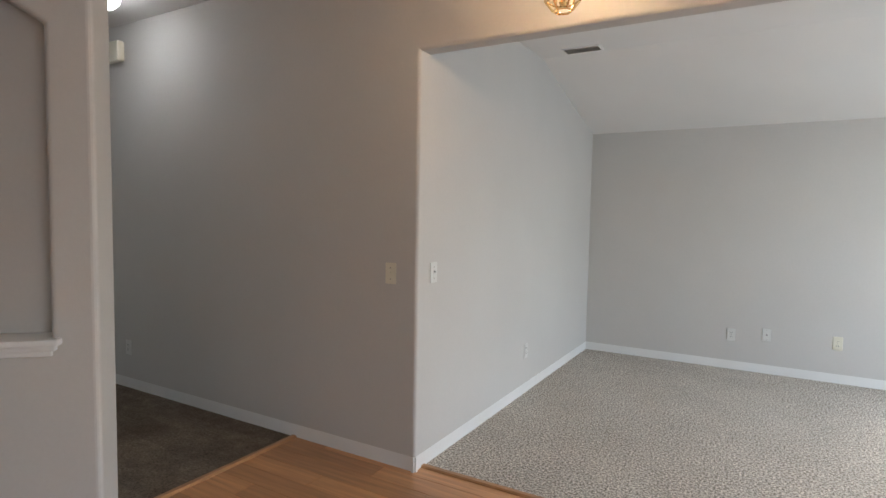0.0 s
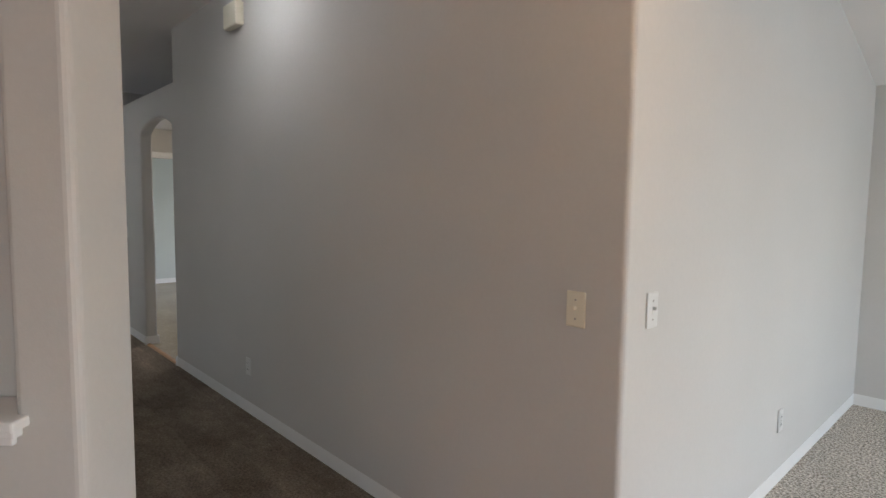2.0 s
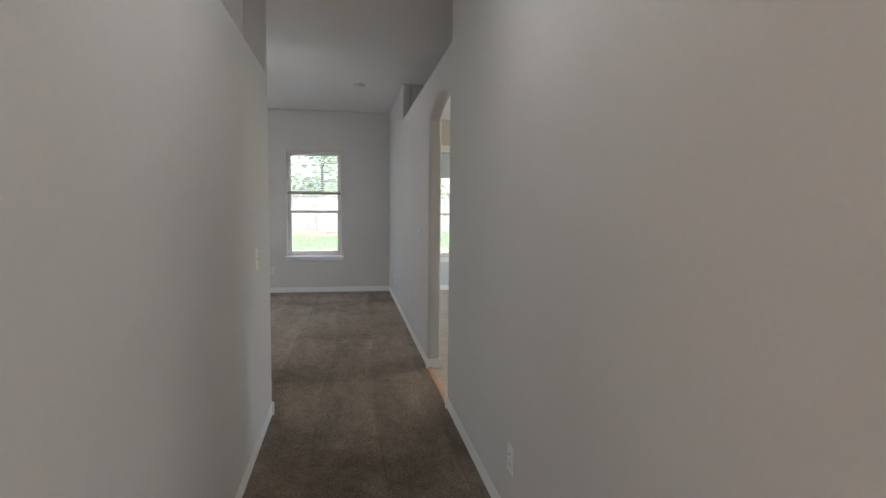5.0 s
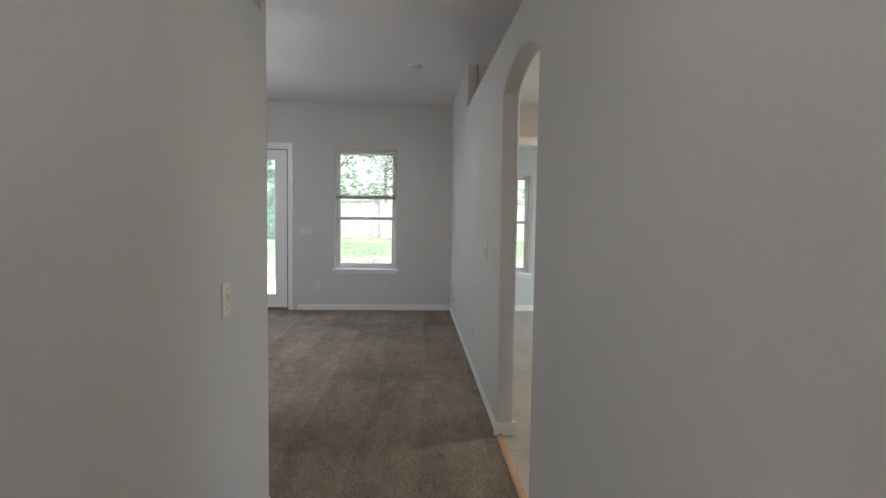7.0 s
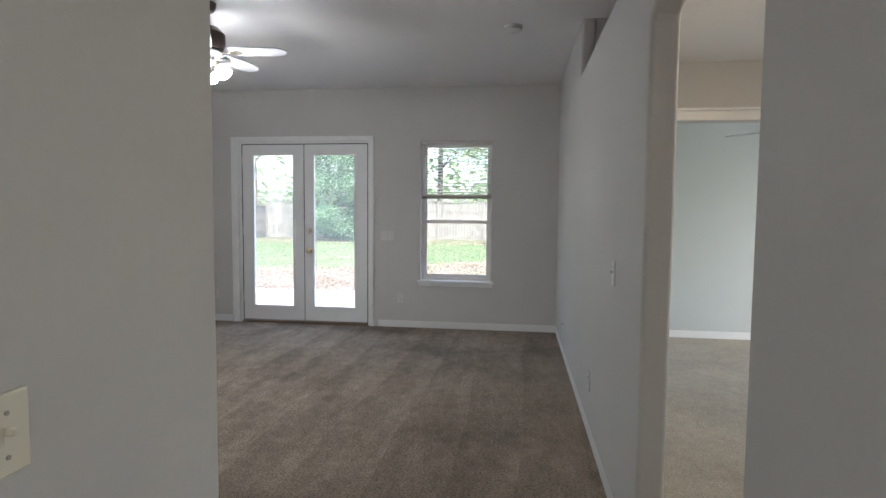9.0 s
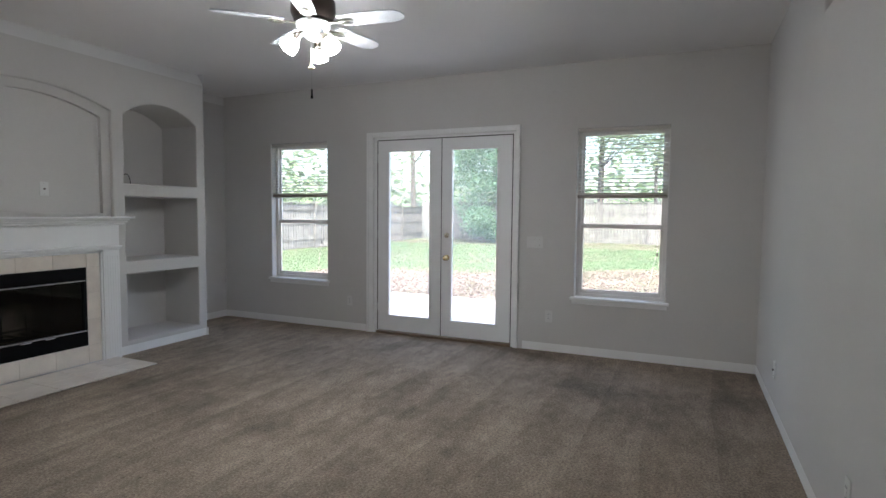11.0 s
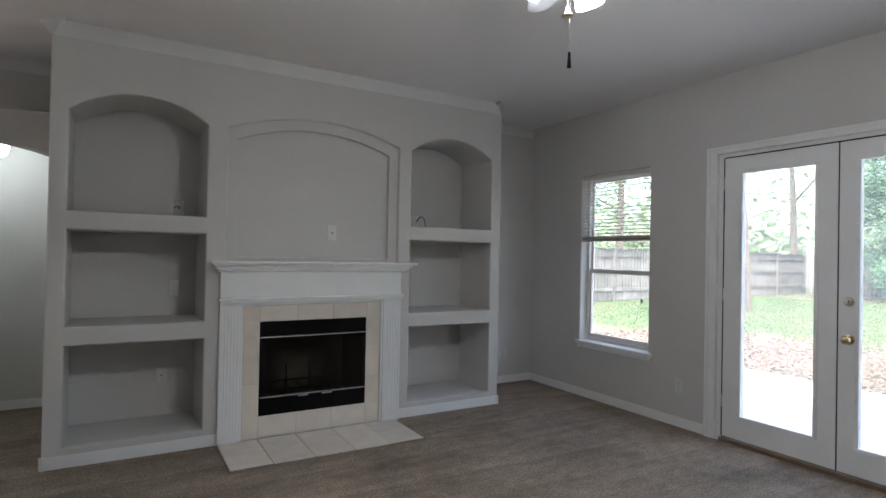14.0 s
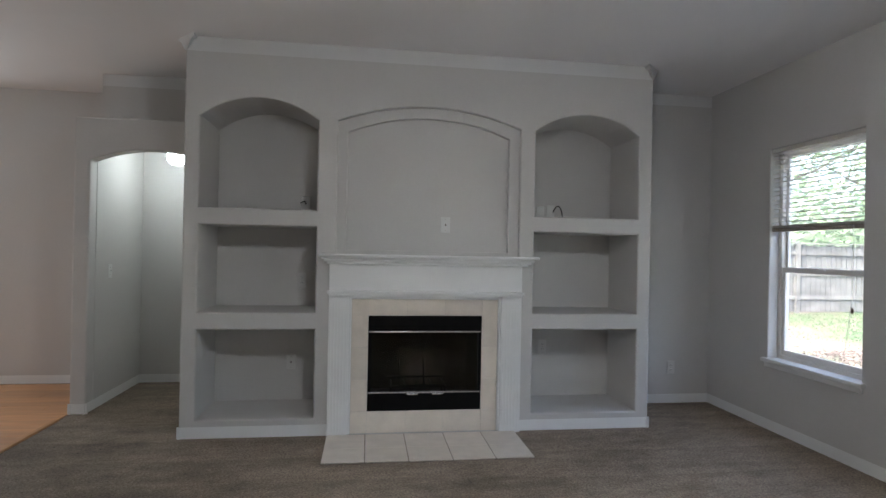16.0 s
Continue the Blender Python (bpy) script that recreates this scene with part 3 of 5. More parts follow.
BASE = [(0, 0), (0.014, 0), (0.014, 0.055), (0.011, 0.063), (0.007, 0.07), (0.006, 0.079), (0, 0.079)]
CROWN = [(0, H - 0.1), (0.012, H - 0.1), (0.016, H - 0.085), (0.035, H - 0.06), (0.05, H - 0.03), (0.07, H - 0.022), (0.072, H - 0.001), (0, H - 0.001)]
E45 = Vector((-2.168, -1.388))
E1 = Vector((-2.322, -1.236))
far45 = E45 + Vector((-1, -1)) * 1.5
runs = [
    [(-1.487, YH), (-5.535, YH)], [(-6.43, YH), (XB, YH)], [(-6.43, YH + T), (-6.43, YH)], [(-5.535, YH), (-5.535, YH + T)],
    [(-1.487, 3.12), (-1.487, YH)], [(2.7, 3.12), (-1.487, 3.12)], [(2.7, YH), (2.7, 3.12)],
    [(-5.585, -1.256), (-2.33, -1.256)], [(-5.585, -4.2), (-5.585, -1.256)], [tuple(far45), tuple(E45)], [tuple(E45), tuple(E1)],
    [(XB, YH), (XB, -2.17)], [(XB, -4.0), (XB, YS)], [(XB, YS), (-9.737, YS)], [(-9.737, YS), (-9.737, YF)],
    [(-9.737, YF), (-8.725, YF)], [(-7.345, YF), (-6.36, YF)], [(-6.36, YF), (-6.36, YS)],
    [(-5.475, YS), (-5.36, YS)], [(-5.475, -7.08), (-5.475, YS)], [(-7.0, -7.08), (-5.475, -7.08)], [(-5.36, -7.08), (-1.5, -7.08)], [(-5.36, YS), (-5.36, -7.08)],
    [(XB + 0.006, 4.0), (XB + 0.006, YH + T)], [(-5.0, YH + T), (-5.535, YH + T)], [(-6.43, YH + T), (XB, YH + T)],
]
for a, b in runs:
    bm = bmesh.new()
    d = (Vector(b) - Vector(a)).normalized() * 0.012
    a2, b2 = Vector(a) - d, Vector(b) + d
    profile_run(bm, a2, b2, [(-o if o else 0.001, z + 0.001) for o, z in BASE])
    setting("baseboard", bm, TRIM, "white painted wooden baseboard", "baseboard")
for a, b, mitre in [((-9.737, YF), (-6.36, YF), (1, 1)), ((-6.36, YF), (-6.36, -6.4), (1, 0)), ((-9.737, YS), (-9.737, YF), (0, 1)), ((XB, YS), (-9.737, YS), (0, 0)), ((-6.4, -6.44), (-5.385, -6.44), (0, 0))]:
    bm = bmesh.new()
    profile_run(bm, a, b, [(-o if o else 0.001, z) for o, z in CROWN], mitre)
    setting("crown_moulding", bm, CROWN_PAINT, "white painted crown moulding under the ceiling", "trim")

for x0, y0, x1, y1 in [(-2.385, -1.3, -2.345, YH), (-1.49, -0.085, 2.7, -0.045), (-5.375, -5.9, -5.335, -4.32), (-6.43, YH - 0.002, -5.535, YH + 0.04)]:
    bm = bmesh.new()
    profile_run(bm, (x0 if x1 - x0 > y1 - y0 else (x0 + x1) / 2, y0 if y1 - y0 > x1 - x0 else (y0 + y1) / 2),
                (x1 if x1 - x0 > y1 - y0 else (x0 + x1) / 2, y1 if y1 - y0 > x1 - x0 else (y0 + y1) / 2),
                [(-0.02, 0.0), (0.02, 0.0), (0.02, 0.004), (0.012, 0.012), (-0.012, 0.012), (-0.02, 0.004)])
    setting("trim_floor_transition", bm, LEDGE_WOOD, "oak laminate transition strip between floors", "trim")


# niche sill on the diagonal wall
sill = thing("trim_niche_sill", "white moulded sill under an arched wall niche", "trim", kind="structure", at=DIAG)
part("sill_board", box(bmesh.new(), -1.1, -0.05, 0.852, -0.125, 0.12, 0.878, bevel=0.006), TRIM, sill)
part("sill_moulding", boxes((-1.08, -0.03, 0.83, -0.14, 0.0, 0.852), (-1.06, -0.016, 0.808, -0.155, 0.0, 0.83), bevel=0.005), TRIM, sill)


# ---- the garden door ----
def french_door():
    d = thing("door_1", "white double garden door with full glass panes, closed", "door", kind="structure", at=pose(XB, 0, 0))
    y0, y1, z1 = -3.848, -2.318, 2.112
    part("casing", boxes((-0.02, y0 - 0.12, 0, 0.017, y0 - 0.04, z1 + 0.088), (-0.02, y1 + 0.04, 0, 0.017, y1 + 0.085, z1 + 0.088), (-0.02, y0 - 0.04, z1 + 0.035, 0.017, y1 + 0.04, z1 + 0.088), bevel=0.004), TRIM, d)
    part("casing_bead", boxes((0.016, y0 - 0.12, 0, 0.026, y0 - 0.095, z1 + 0.088), (0.016, y1 + 0.062, 0, 0.026, y1 + 0.085, z1 + 0.088), (0.016, y0 - 0.094, z1 + 0.066, 0.026, y1 + 0.061, z1 + 0.088), bevel=0.003), TRIM, d)
    part("jamb", boxes((-0.15, y0 - 0.055, 0, -0.0201, y0 - 0.01, z1 + 0.035), (-0.15, y1 + 0.01, 0, -0.0201, y1 + 0.055, z1 + 0.035), (-0.15, y0 - 0.01, z1 + 0.01, -0.0201, y1 + 0.01, z1 + 0.035)), TRIM, d)
    part("threshold", box(bmesh.new(), -0.16, y0 - 0.01, -0.02, 0.01, y1 + 0.01, 0.026, bevel=0.006), THRESH, d, "dark brown wooden threshold")
    mid = (y0 + y1) / 2
    for a, b, g0, g1 in [(y0, mid - 0.004, -3.708, -3.215), (mid + 0.004, y1, -2.962, -2.468)]:
        leaf = part("leaf", prism([rect(a, 0.034, b, z1), rect(g0, 0.205, g1, 1.99)], "x", -0.065, -0.021, lambda c, e: True, 0.004, 2), DOOR_WHITE, d)
        for u0, v0, u1, v1 in [(g0 - 0.022, 0.183, g1 + 0.022, 0.209), (g0 - 0.022, 1.986, g1 + 0.022, 2.012), (g0 - 0.022, 0.209, g0 + 0.004, 1.986), (g1 - 0.004, 0.209, g1 + 0.022, 1.986)]:
            part("glazing_bead", box(bmesh.new(), -0.022, u0, v0, -0.012, u1, v1, bevel=0.004), DOOR_WHITE, leaf)
        pane = part("pane", box(bmesh.new(), -0.045, g0 - 0.003, 0.202, -0.041, g1 + 0.003, 1.993), DOOR_GLASS, leaf)
        pane.visible_shadow = False
        for z in (0.25, 1.05, 1.88):
            edge = a + 0.004 if a == y0 else b - 0.004
            part("hinge", rod(bmesh.new(), (-0.018, edge, z), (-0.018, edge, z + 0.09), 0.005), DOOR_WHITE, leaf)
    # dark strips in the gaps round the leaves, standing in for their shade
    part("seal", boxes((-0.05, y0, z1 + 0.0005, -0.024, y1, z1 + 0.0095)), DARK, d, "dark strip standing in for gap shade")
    part("seal", boxes((-0.05, mid - 0.0035, 0.034, -0.024, mid + 0.0035, z1)), DARK, d, "dark strip standing in for gap shade")
    for yy in (y0 - 0.0095, y1 + 0.0005):
        part("seal", boxes((-0.05, yy, 0.034, -0.024, yy + 0.009, z1)), DARK, d, "dark strip standing in for gap shade")
    knob = part("door_knob", lathe(bmesh.new(), [(0.0, 0.062), (0.018, 0.06), (0.026, 0.05), (0.027, 0.04), (0.018, 0.028), (0.011, 0.022), (0.011, 0.01), (0.03, 0.008), (0.032, 0.0)], 18,
                m=Matrix.Translation((-0.0205, mid + 0.066, 0.868)) @ Matrix.Rotation(radians(90), 4, "Y")), BRASS, d, "polished brass round knob", smooth=True)
    part("deadbolt", lathe(bmesh.new(), [(0.0, 0.022), (0.02, 0.021), (0.027, 0.014), (0.03, 0.0)], 18, m=Matrix.Translation((-0.0205, mid + 0.066, 1.103)) @ Matrix.Rotation(radians(90), 4, "Y")), NICKEL, d, smooth=True)
    part("thumb_turn", box(bmesh.new(), 0.0, mid + 0.062, 1.088, 0.014, mid + 0.07, 1.118, bevel=0.003), NICKEL, d)
    return d


french_door()


# ---- windows ----
def sash_window(name, y0, y1, z0, z1, rail, blind_z=None, slats=0, label="", cord=True):
    w = thing(name, label, "window", kind="structure", at=pose(XB, (y0 + y1) / 2, 0))
    c = (y0 + y1) / 2
    a, b = y0 - c, y1 - c
    x = -0.115
    t = 0.032
    part("window_frame", prism([rect(a, z0, b, z1), rect(a + t, z0 + t, b - t, z1 - t)], "x", x - 0.03, x + 0.035), VINYL, w, "off-white vinyl window frame")
    part("upper_sash", prism([rect(a + t, rail - 0.012, b - t, z1 - t), rect(a + t + 0.022, rail + 0.022, b - t - 0.022, z1 - t - 0.025)], "x", x - 0.02, x), VINYL, w)
    low = part("lower_sash", prism([rect(a + t, z0 + t, b - t, rail + 0.02), rect(a + t + 0.026, z0 + t + 0.04, b - t - 0.026, rail - 0.018)], "x", x + 0.002, x + 0.026, lambda q, e: True, 0.003, 1), VINYL, w)
    part("sash_lock", box(bmesh.new(), x + 0.026, -0.03, rail + 0.0, x + 0.04, 0.03, rail + 0.018, bevel=0.003), VINYL, low)
    for v0, v1, px in [(rail + 0.018, z1 - t - 0.02, x - 0.012), (z0 + t + 0.035, rail - 0.014, x + 0.012)]:
        p = part("pane", box(bmesh.new(), px, a + t + 0.018, v0, px + 0.003, b - t - 0.018, v1), GLASS, w)
        p.visible_shadow = False
    # stool and apron
    part("window_sill", box(bmesh.new(), -0.08, a - 0.035, z0 - 0.026, 0.035, b + 0.035, z0 + 0.004, bevel=0.006), TRIM, w, "white painted window stool")
    part("apron", boxes((0.001, a - 0.02, z0 - 0.062, 0.014, b + 0.02, z0 - 0.026), bevel=0.004), TRIM, w)
    if blind_z:
        blind = thing("window_blind", "white slatted blind lowered over the upper half of a window", "blind", "window blinds", at=pose(XB, c, 0))
        xb = -0.04
        part("headrail", box(bmesh.new(), xb - 0.025, a + 0.004, z1 - 0.028, xb + 0.025, b - 0.004, z1 - 0.004, bevel=0.003), SLAT, blind)
        part("valance", box(bmesh.new(), xb + 0.026, a + 0.003, z1 - 0.03, xb + 0.032, b - 0.003, z1 - 0.002, bevel=0.002), SLAT, blind)
        top = z1 - 0.05
        step = (top - blind_z - 0.03) / (slats - 1)
        slat_mesh = None
        for i in range(slats):
            if slat_mesh is None:
                bm = bmesh.new()
                rows = []
                for yy in (a + 0.008, b - 0.008):
                    rows.append([bm.verts.new((o, yy, hgt)) for o, hgt in ((-0.024, -0.0045), (-0.008, -0.0005), (0.008, -0.0005), (0.024, -0.0045), (0.024, -0.002), (0.008, 0.002), (-0.008, 0.002), (-0.024, -0.002))])
                for k in range(8):
                    bm.faces.new((rows[0][k], rows[1][k], rows[1][(k + 1) % 8], rows[0][(k + 1) % 8]))
                bm.faces.new(rows[0][::-1])
                bm.faces.new(rows[1])
                s = part("slat", bm, SLAT, blind)
                slat_mesh = s.data
            else:
                s = new("slat", slat_mesh)
                s.parent = blind
            s.location = (xb, 0, top - i * step)
            s.rotation_euler = (0, radians(7 + 1.5 * math.sin(i * 1.7)), 0)
        part("bottom_rail", boxes((xb - 0.025, a + 0.006, blind_z - 0.012, xb + 0.025, b - 0.006, blind_z + 0.016), bevel=0.004), SLAT_END, blind, "cream bottom rail with stacked slats, coloured dark as backlit")
        part("stacked_slats", boxes(*[(xb - 0.024, a + 0.007, blind_z + 0.018 + k * 0.005, xb + 0.024, b - 0.007, blind_z + 0.021 + k * 0.005) for k in range(4)]), SLAT, blind)
        for u in (a + 0.12, 0.0, b - 0.12):
            part("ladder_cord", rod(bmesh.new(), (xb + 0.026, u, blind_z), (xb + 0.026, u, z1 - 0.05), 0.0012, seg=5), SLAT, blind)
        if cord:
            part("pull_cord", rod(rod(bmesh.new(), (xb + 0.034, b - 0.07, z1 - 0.06), (xb + 0.036, b - 0.075, 1.0), 0.0014, seg=5), (xb + 0.036, b - 0.075, 1.0), (xb + 0.02, b - 0.16, 0.62), 0.0012, seg=5), SLAT, blind)
            part("tassel", rod(bmesh.new(), (xb + 0.036, b - 0.075, 1.0), (xb + 0.036, b - 0.075, 0.965), 0.006, 0.009, 8), DARK_METAL, blind)
    return w


sash_window("window_1", -5.315, -4.51, 0.54, 2.13, 1.215, 1.515, 17, "double-hung window with a half-lowered white blind")
sash_window("window_2", -1.683, -0.882, 0.55, 2.13, 1.225, 1.50, 17, "double-hung window with a half-lowered white blind")
sash_window("window_3", 0.12, 0.925, 0.51, 1.83, 1.2, None, 0, "narrow double-hung window beyond the arch")


# ---- fireplace wall ----
def fireplace():
    f = thing("wall_fireplace", "painted built-in wall with arched niches round a fireplace", "wall", kind="structure")
    xl, xr = -6.36, -9.737
    holes = []
    for a, b in [(-6.46, -7.25), (-8.822, -9.633)]:
        holes.append([(a, 1.578), *arc(a, b, 2.205, 2.345), (b, 1.578)])
        holes.append(rect(a, 0.86, b, 1.462))
        holes.append(rect(a, 0.125, b, 0.742))
    holes.append([(-7.385, 1.2), *arc(-7.385, -8.708, 2.212, 2.34), (-8.708, 1.2)])
    holes.append(rect(-7.62, 0.163, -8.44, 0.845))
    front = prism([rect(xr, 0, xl, H), *holes], "y", YF, YF - 0.5,
                  lambda c, e: c.y > YF - 0.01 and 0.1 < c.z < 2.6 and not (-8.5 < c.x < -7.55 and c.z < 0.9) and not (c.x > -6.37 or c.x < -9.73) or (abs(c.z - 1.3) < 0.4 and c.y > YF - 0.01 and (c.x > -6.37 or c.x < -9.73)), 0.012, 3)
    part("niche_front", front, WALL, f)
    part("niche_back", boxes((xr, YS - 0.12, 0, xl, YF - 0.5, H)), WALL, f)
    # stepped panel over the mantel
    part("panel_frame", prism([[(-7.38, 1.2), *arc(-7.38, -8.713, 2.215, 2.343), (-8.713, 1.2)], [(-7.452, 1.306), *arc(-7.452, -8.632, 2.143, 2.266), (-8.632, 1.306)]],
                              "y", YF - 0.035, YF - 0.3, lambda c, e: c.y > YF - 0.04 and -8.65 < c.x < -7.43 and c.z > 1.25, 0.01, 3), WALL, f)
    part("panel_field", prism([[(-7.44, 1.2), *arc(-7.44, -8.64, 2.16, 2.28), (-8.64, 1.2)]], "y", YF - 0.075, YF - 0.2), WALL, f)

    mantel = thing("fireplace_mantel", "white painted wooden mantel with fluted pilasters", "mantel")
    part("shelf", boxes((-8.832, -5.302, 1.256, -7.275, YF, 1.276), bevel=0.005), TRIM, mantel)
    steps = [(-8.80, -5.33, 1.24, -7.292, 1.258), (-8.785, -5.345, 1.222, -7.307, 1.24), (-8.765, -5.36, 1.205, -7.327, 1.222)]
    part("shelf_moulding", boxes(*[(x0, y, z0, x1, YF, z1) for x0, y, z0, x1, z1 in steps], bevel=0.004), TRIM, mantel)
    part("frieze", boxes((-8.727, -5.385, 1.02, -7.345, YF, 1.205), bevel=0.003), TRIM, mantel)
    part("frieze_moulding", boxes((-8.74, -5.362, 0.998, -7.332, YF, 1.019), (-8.73, -5.374, 0.982, -7.342, YF, 0.998), bevel=0.004), TRIM, mantel)
    for a, b in [(-7.485, -7.345), (-8.727, -8.575)]:
        p = part("pilaster", boxes((a, -5.388, 0.0, b, YF, 0.981), bevel=0.002), TRIM, mantel)
        n, w = 6, (b - a) / 7.5
        for k in range(n):
            u = a + (b - a) * (k + 0.75) / (n + 0.5)
            part("flute_rib", rod(bmesh.new(), (u, -5.388, 0.03), (u, -5.388, 0.93), 0.003, seg=6), TRIM, p)
    part("inner_edge", boxes((-7.503, -5.398, 0.012, -7.486, YF, 0.98), (-8.574, -5.398, 0.012, -8.557, YF, 0.98), (-8.557, -5.398, 0.962, -7.503, YF, 0.981), bevel=0.003), TRIM, mantel)

    surround = thing("tile_surround", "beige ceramic tile surround round the firebox", "tile surround")
    part("grout", boxes((-8.555, YF - 0.004, 0.012, -7.505, YF + 0.004, 0.165), (-8.555, YF - 0.004, 0.842, -7.505, YF + 0.004, 0.96), (-7.622, YF - 0.004, 0.165, -7.505, YF + 0.004, 0.842), (-8.555, YF - 0.004, 0.165, -8.438, YF + 0.004, 0.842)), GROUT, surround)
    g = 0.001
    xs = [-7.505, -7.62, -7.893, -8.166, -8.44, -8.555]
    tiles = [(xs[i + 1], 0.012, xs[i], 0.165) for i in range(5)] + [(xs[i + 1], 0.845, xs[i], 0.96) for i in range(5)]
    for k in range(3):
        z0, z1 = 0.165 + k * 0.2267, 0.165 + (k + 1) * 0.2267
        tiles += [(-7.62, z0, -7.505, z1), (-8.555, z0, -8.44, z1)]
    for x0, z0, x1, z1 in tiles:
        part("tile", box(bmesh.new(), x0 + g, YF + 0.002, z0 + g, x1 - g, YF + 0.009, z1 - g, bevel=0.0008, seg=1), TILE, surround)

    hearth = thing("hearth", "flush hearth of large beige ceramic tiles", "hearth")
    part("grout_bed", boxes((-8.69, -5.39, -0.01, -7.345, -4.885, 0.007)), DARK_GROUT, hearth)
    hx = [-7.345, -7.612, -7.884, -8.162, -8.437, -8.69]
    for i in range(5):
        for y0, y1 in [(-5.39, -5.121), (-5.119, -4.885)]:
            part("tile", box(bmesh.new(), hx[i + 1] + 0.003, y0, 0.001, hx[i] - 0.003, y1, 0.012, bevel=0.002, seg=1), TILE, hearth)

    fb = thing("fireplace_insert", "black metal fireplace insert with glass doors and steel bars", "fireplace")
    y = YF - 0.004
    part("upper_panel", boxes((-8.438, y - 0.03, 0.735, -7.622, y + 0.012, 0.843), bevel=0.003), BLACK_METAL, fb)
    part("lower_panel", boxes((-8.438, y - 0.03, 0.166, -7.622, y + 0.012, 0.292), bevel=0.003), BLACK_METAL, fb)
    part("side_frame", boxes((-8.438, y - 0.03, 0.292, -8.415, y + 0.01, 0.735)), BLACK_METAL, fb)
    part("side_frame", boxes((-7.645, y - 0.03, 0.292, -7.622, y + 0.01, 0.735)), BLACK_METAL, fb)
    for z in (0.296, 0.728):
        part("steel_bar", box(bmesh.new(), -8.436, y - 0.005, z - 0.005, -7.624, y + 0.014, z + 0.005, bevel=0.002), STEEL, fb, "thin bright steel bar")
    for xc in (-7.94, -8.12):
        part("door_handle", boxes((xc - 0.04, y + 0.012, 0.282, xc + 0.04, y + 0.03, 0.292), bevel=0.003), STEEL, fb)
    for a, b in [(-8.414, -8.0304), (-8.0296, -7.646)]:
        part("glass_door", boxes((a, y - 0.012, 0.303, b, y - 0.008, 0.722)), DARK_GLASS, fb, "smoked glass door").visible_shadow = False
    yb = YF - 0.46
    part("firebox_lining", boxes((-8.42, yb - 0.02, 0.2, -7.64, yb, 0.84), (-8.44, yb, 0.2, -8.415, y - 0.03, 0.84), (-7.645, yb, 0.2, -7.62, y - 0.03, 0.84), (-8.44, yb, 0.17, -7.62, y - 0.03, 0.215), (-8.44, yb, 0.82, -7.62, y - 0.03, 0.845)), SOOT, fb, "soot-blackened firebrick lining")
    part("rear_firebrick", boxes((-8.41, yb, 0.216, -7.65, yb + 0.015, 0.81)), ASH_BRICK, fb, "sooty rear firebrick with a pale ash stain")
    grate = thing("fire_grate", "black iron fire grate inside the firebox", "grate")
    for xx in (-8.2, -8.1, -8.0, -7.9, -7.8):
        part("bar", rod(bmesh.new(), (xx, yb + 0.1, 0.30), (xx, yb + 0.34, 0.30), 0.008, seg=6), IRON, grate)
    part("front_rail", rod(bmesh.new(), (-8.23, yb + 0.3, 0.30), (-7.77, yb + 0.3, 0.30), 0.009, seg=6), IRON, grate)
    part("rear_rail", rod(bmesh.new(), (-8.23, yb + 0.12, 0.33), (-7.77, yb + 0.12, 0.33), 0.009, seg=6), IRON, grate)
    for xx in (-7.86, -8.04):
        part("upright", rod(bmesh.new(), (xx, yb + 0.32, 0.30), (xx + 0.01, yb + 0.33, 0.50), 0.008, 0.006, 6), IRON, grate)
    for xx in (-7.8, -8.2):
        for yy in (yb + 0.12, yb + 0.3):
            part("leg", rod(bmesh.new(), (xx, yy, 0.214), (xx, yy, 0.31), 0.008, seg=6), IRON, grate)


fireplace()


# ---- wall plates ----
def wall_plate(kind, at, mat=PLATE, label="", gangs=1, horizontal=False):
    """at: pose whose x axis runs along the wall and whose -y axis looks into the room."""
    names = {"switch": ("light_switch", "switch"), "outlet": ("power_outlet", "outlet"), "jack": ("cable_jack", "wall jack"), "blank": ("blank_plate", "wall plate")}[kind]
    p = thing(names[0], label, names[1], "wall plates", at=at)
    w, h = (0.07 + 0.046 * (gangs - 1)) / 2, 0.057
    if horizontal:
        w, h = h, w
    part("plate", box(bmesh.new(), -w, -0.007, -h, w, 0, h, bevel=0.004), mat, p)
    if kind == "switch":
        for g in range(gangs):
            u = (g - (gangs - 1) / 2) * 0.046
            part("slot", boxes((u - 0.006, -0.0078, -0.013, u + 0.006, -0.006, 0.013)), mat, p)
            part("toggle", box(bmesh.new(), u - 0.004, -0.02, -0.002 + 0.002, u + 0.004, -0.007, 0.011, bevel=0.002), mat, p)
            for z in (-0.03, 0.03):
                part("screw", rod(bmesh.new(), (u, -0.0085, z), (u, -0.006, z), 0.0035, seg=8), SCREW, p)
    elif kind == "outlet":
        for z in (-0.02, 0.02):
            r = part("receptacle", lathe(bmesh.new(), [(0.0, 0.0092), (0.014, 0.009), (0.016, 0.006)], 14, m=Matrix.Translation((0, 0, z)) @ Matrix.Rotation(radians(90), 4, "X")), mat, p)
            for u in (-0.006, 0.006):
                part("slot", boxes((u - 0.0012, -0.0098, z - 0.004, u + 0.0012, -0.0088, z + 0.006)), DARK, r)
        part("screw", rod(bmesh.new(), (0, -0.0085, 0), (0, -0.006, 0), 0.003, seg=8), SCREW, p)
    elif kind == "jack":
        part("connector", rod(bmesh.new(), (0, -0.018, 0), (0, -0.006, 0), 0.006, seg=10), DARK_METAL, p)
        for z in (-0.042, 0.042):
            part("screw", rod(bmesh.new(), (0, -0.0085, z), (0, -0.006, z), 0.003, seg=8), SCREW, p)
    return p


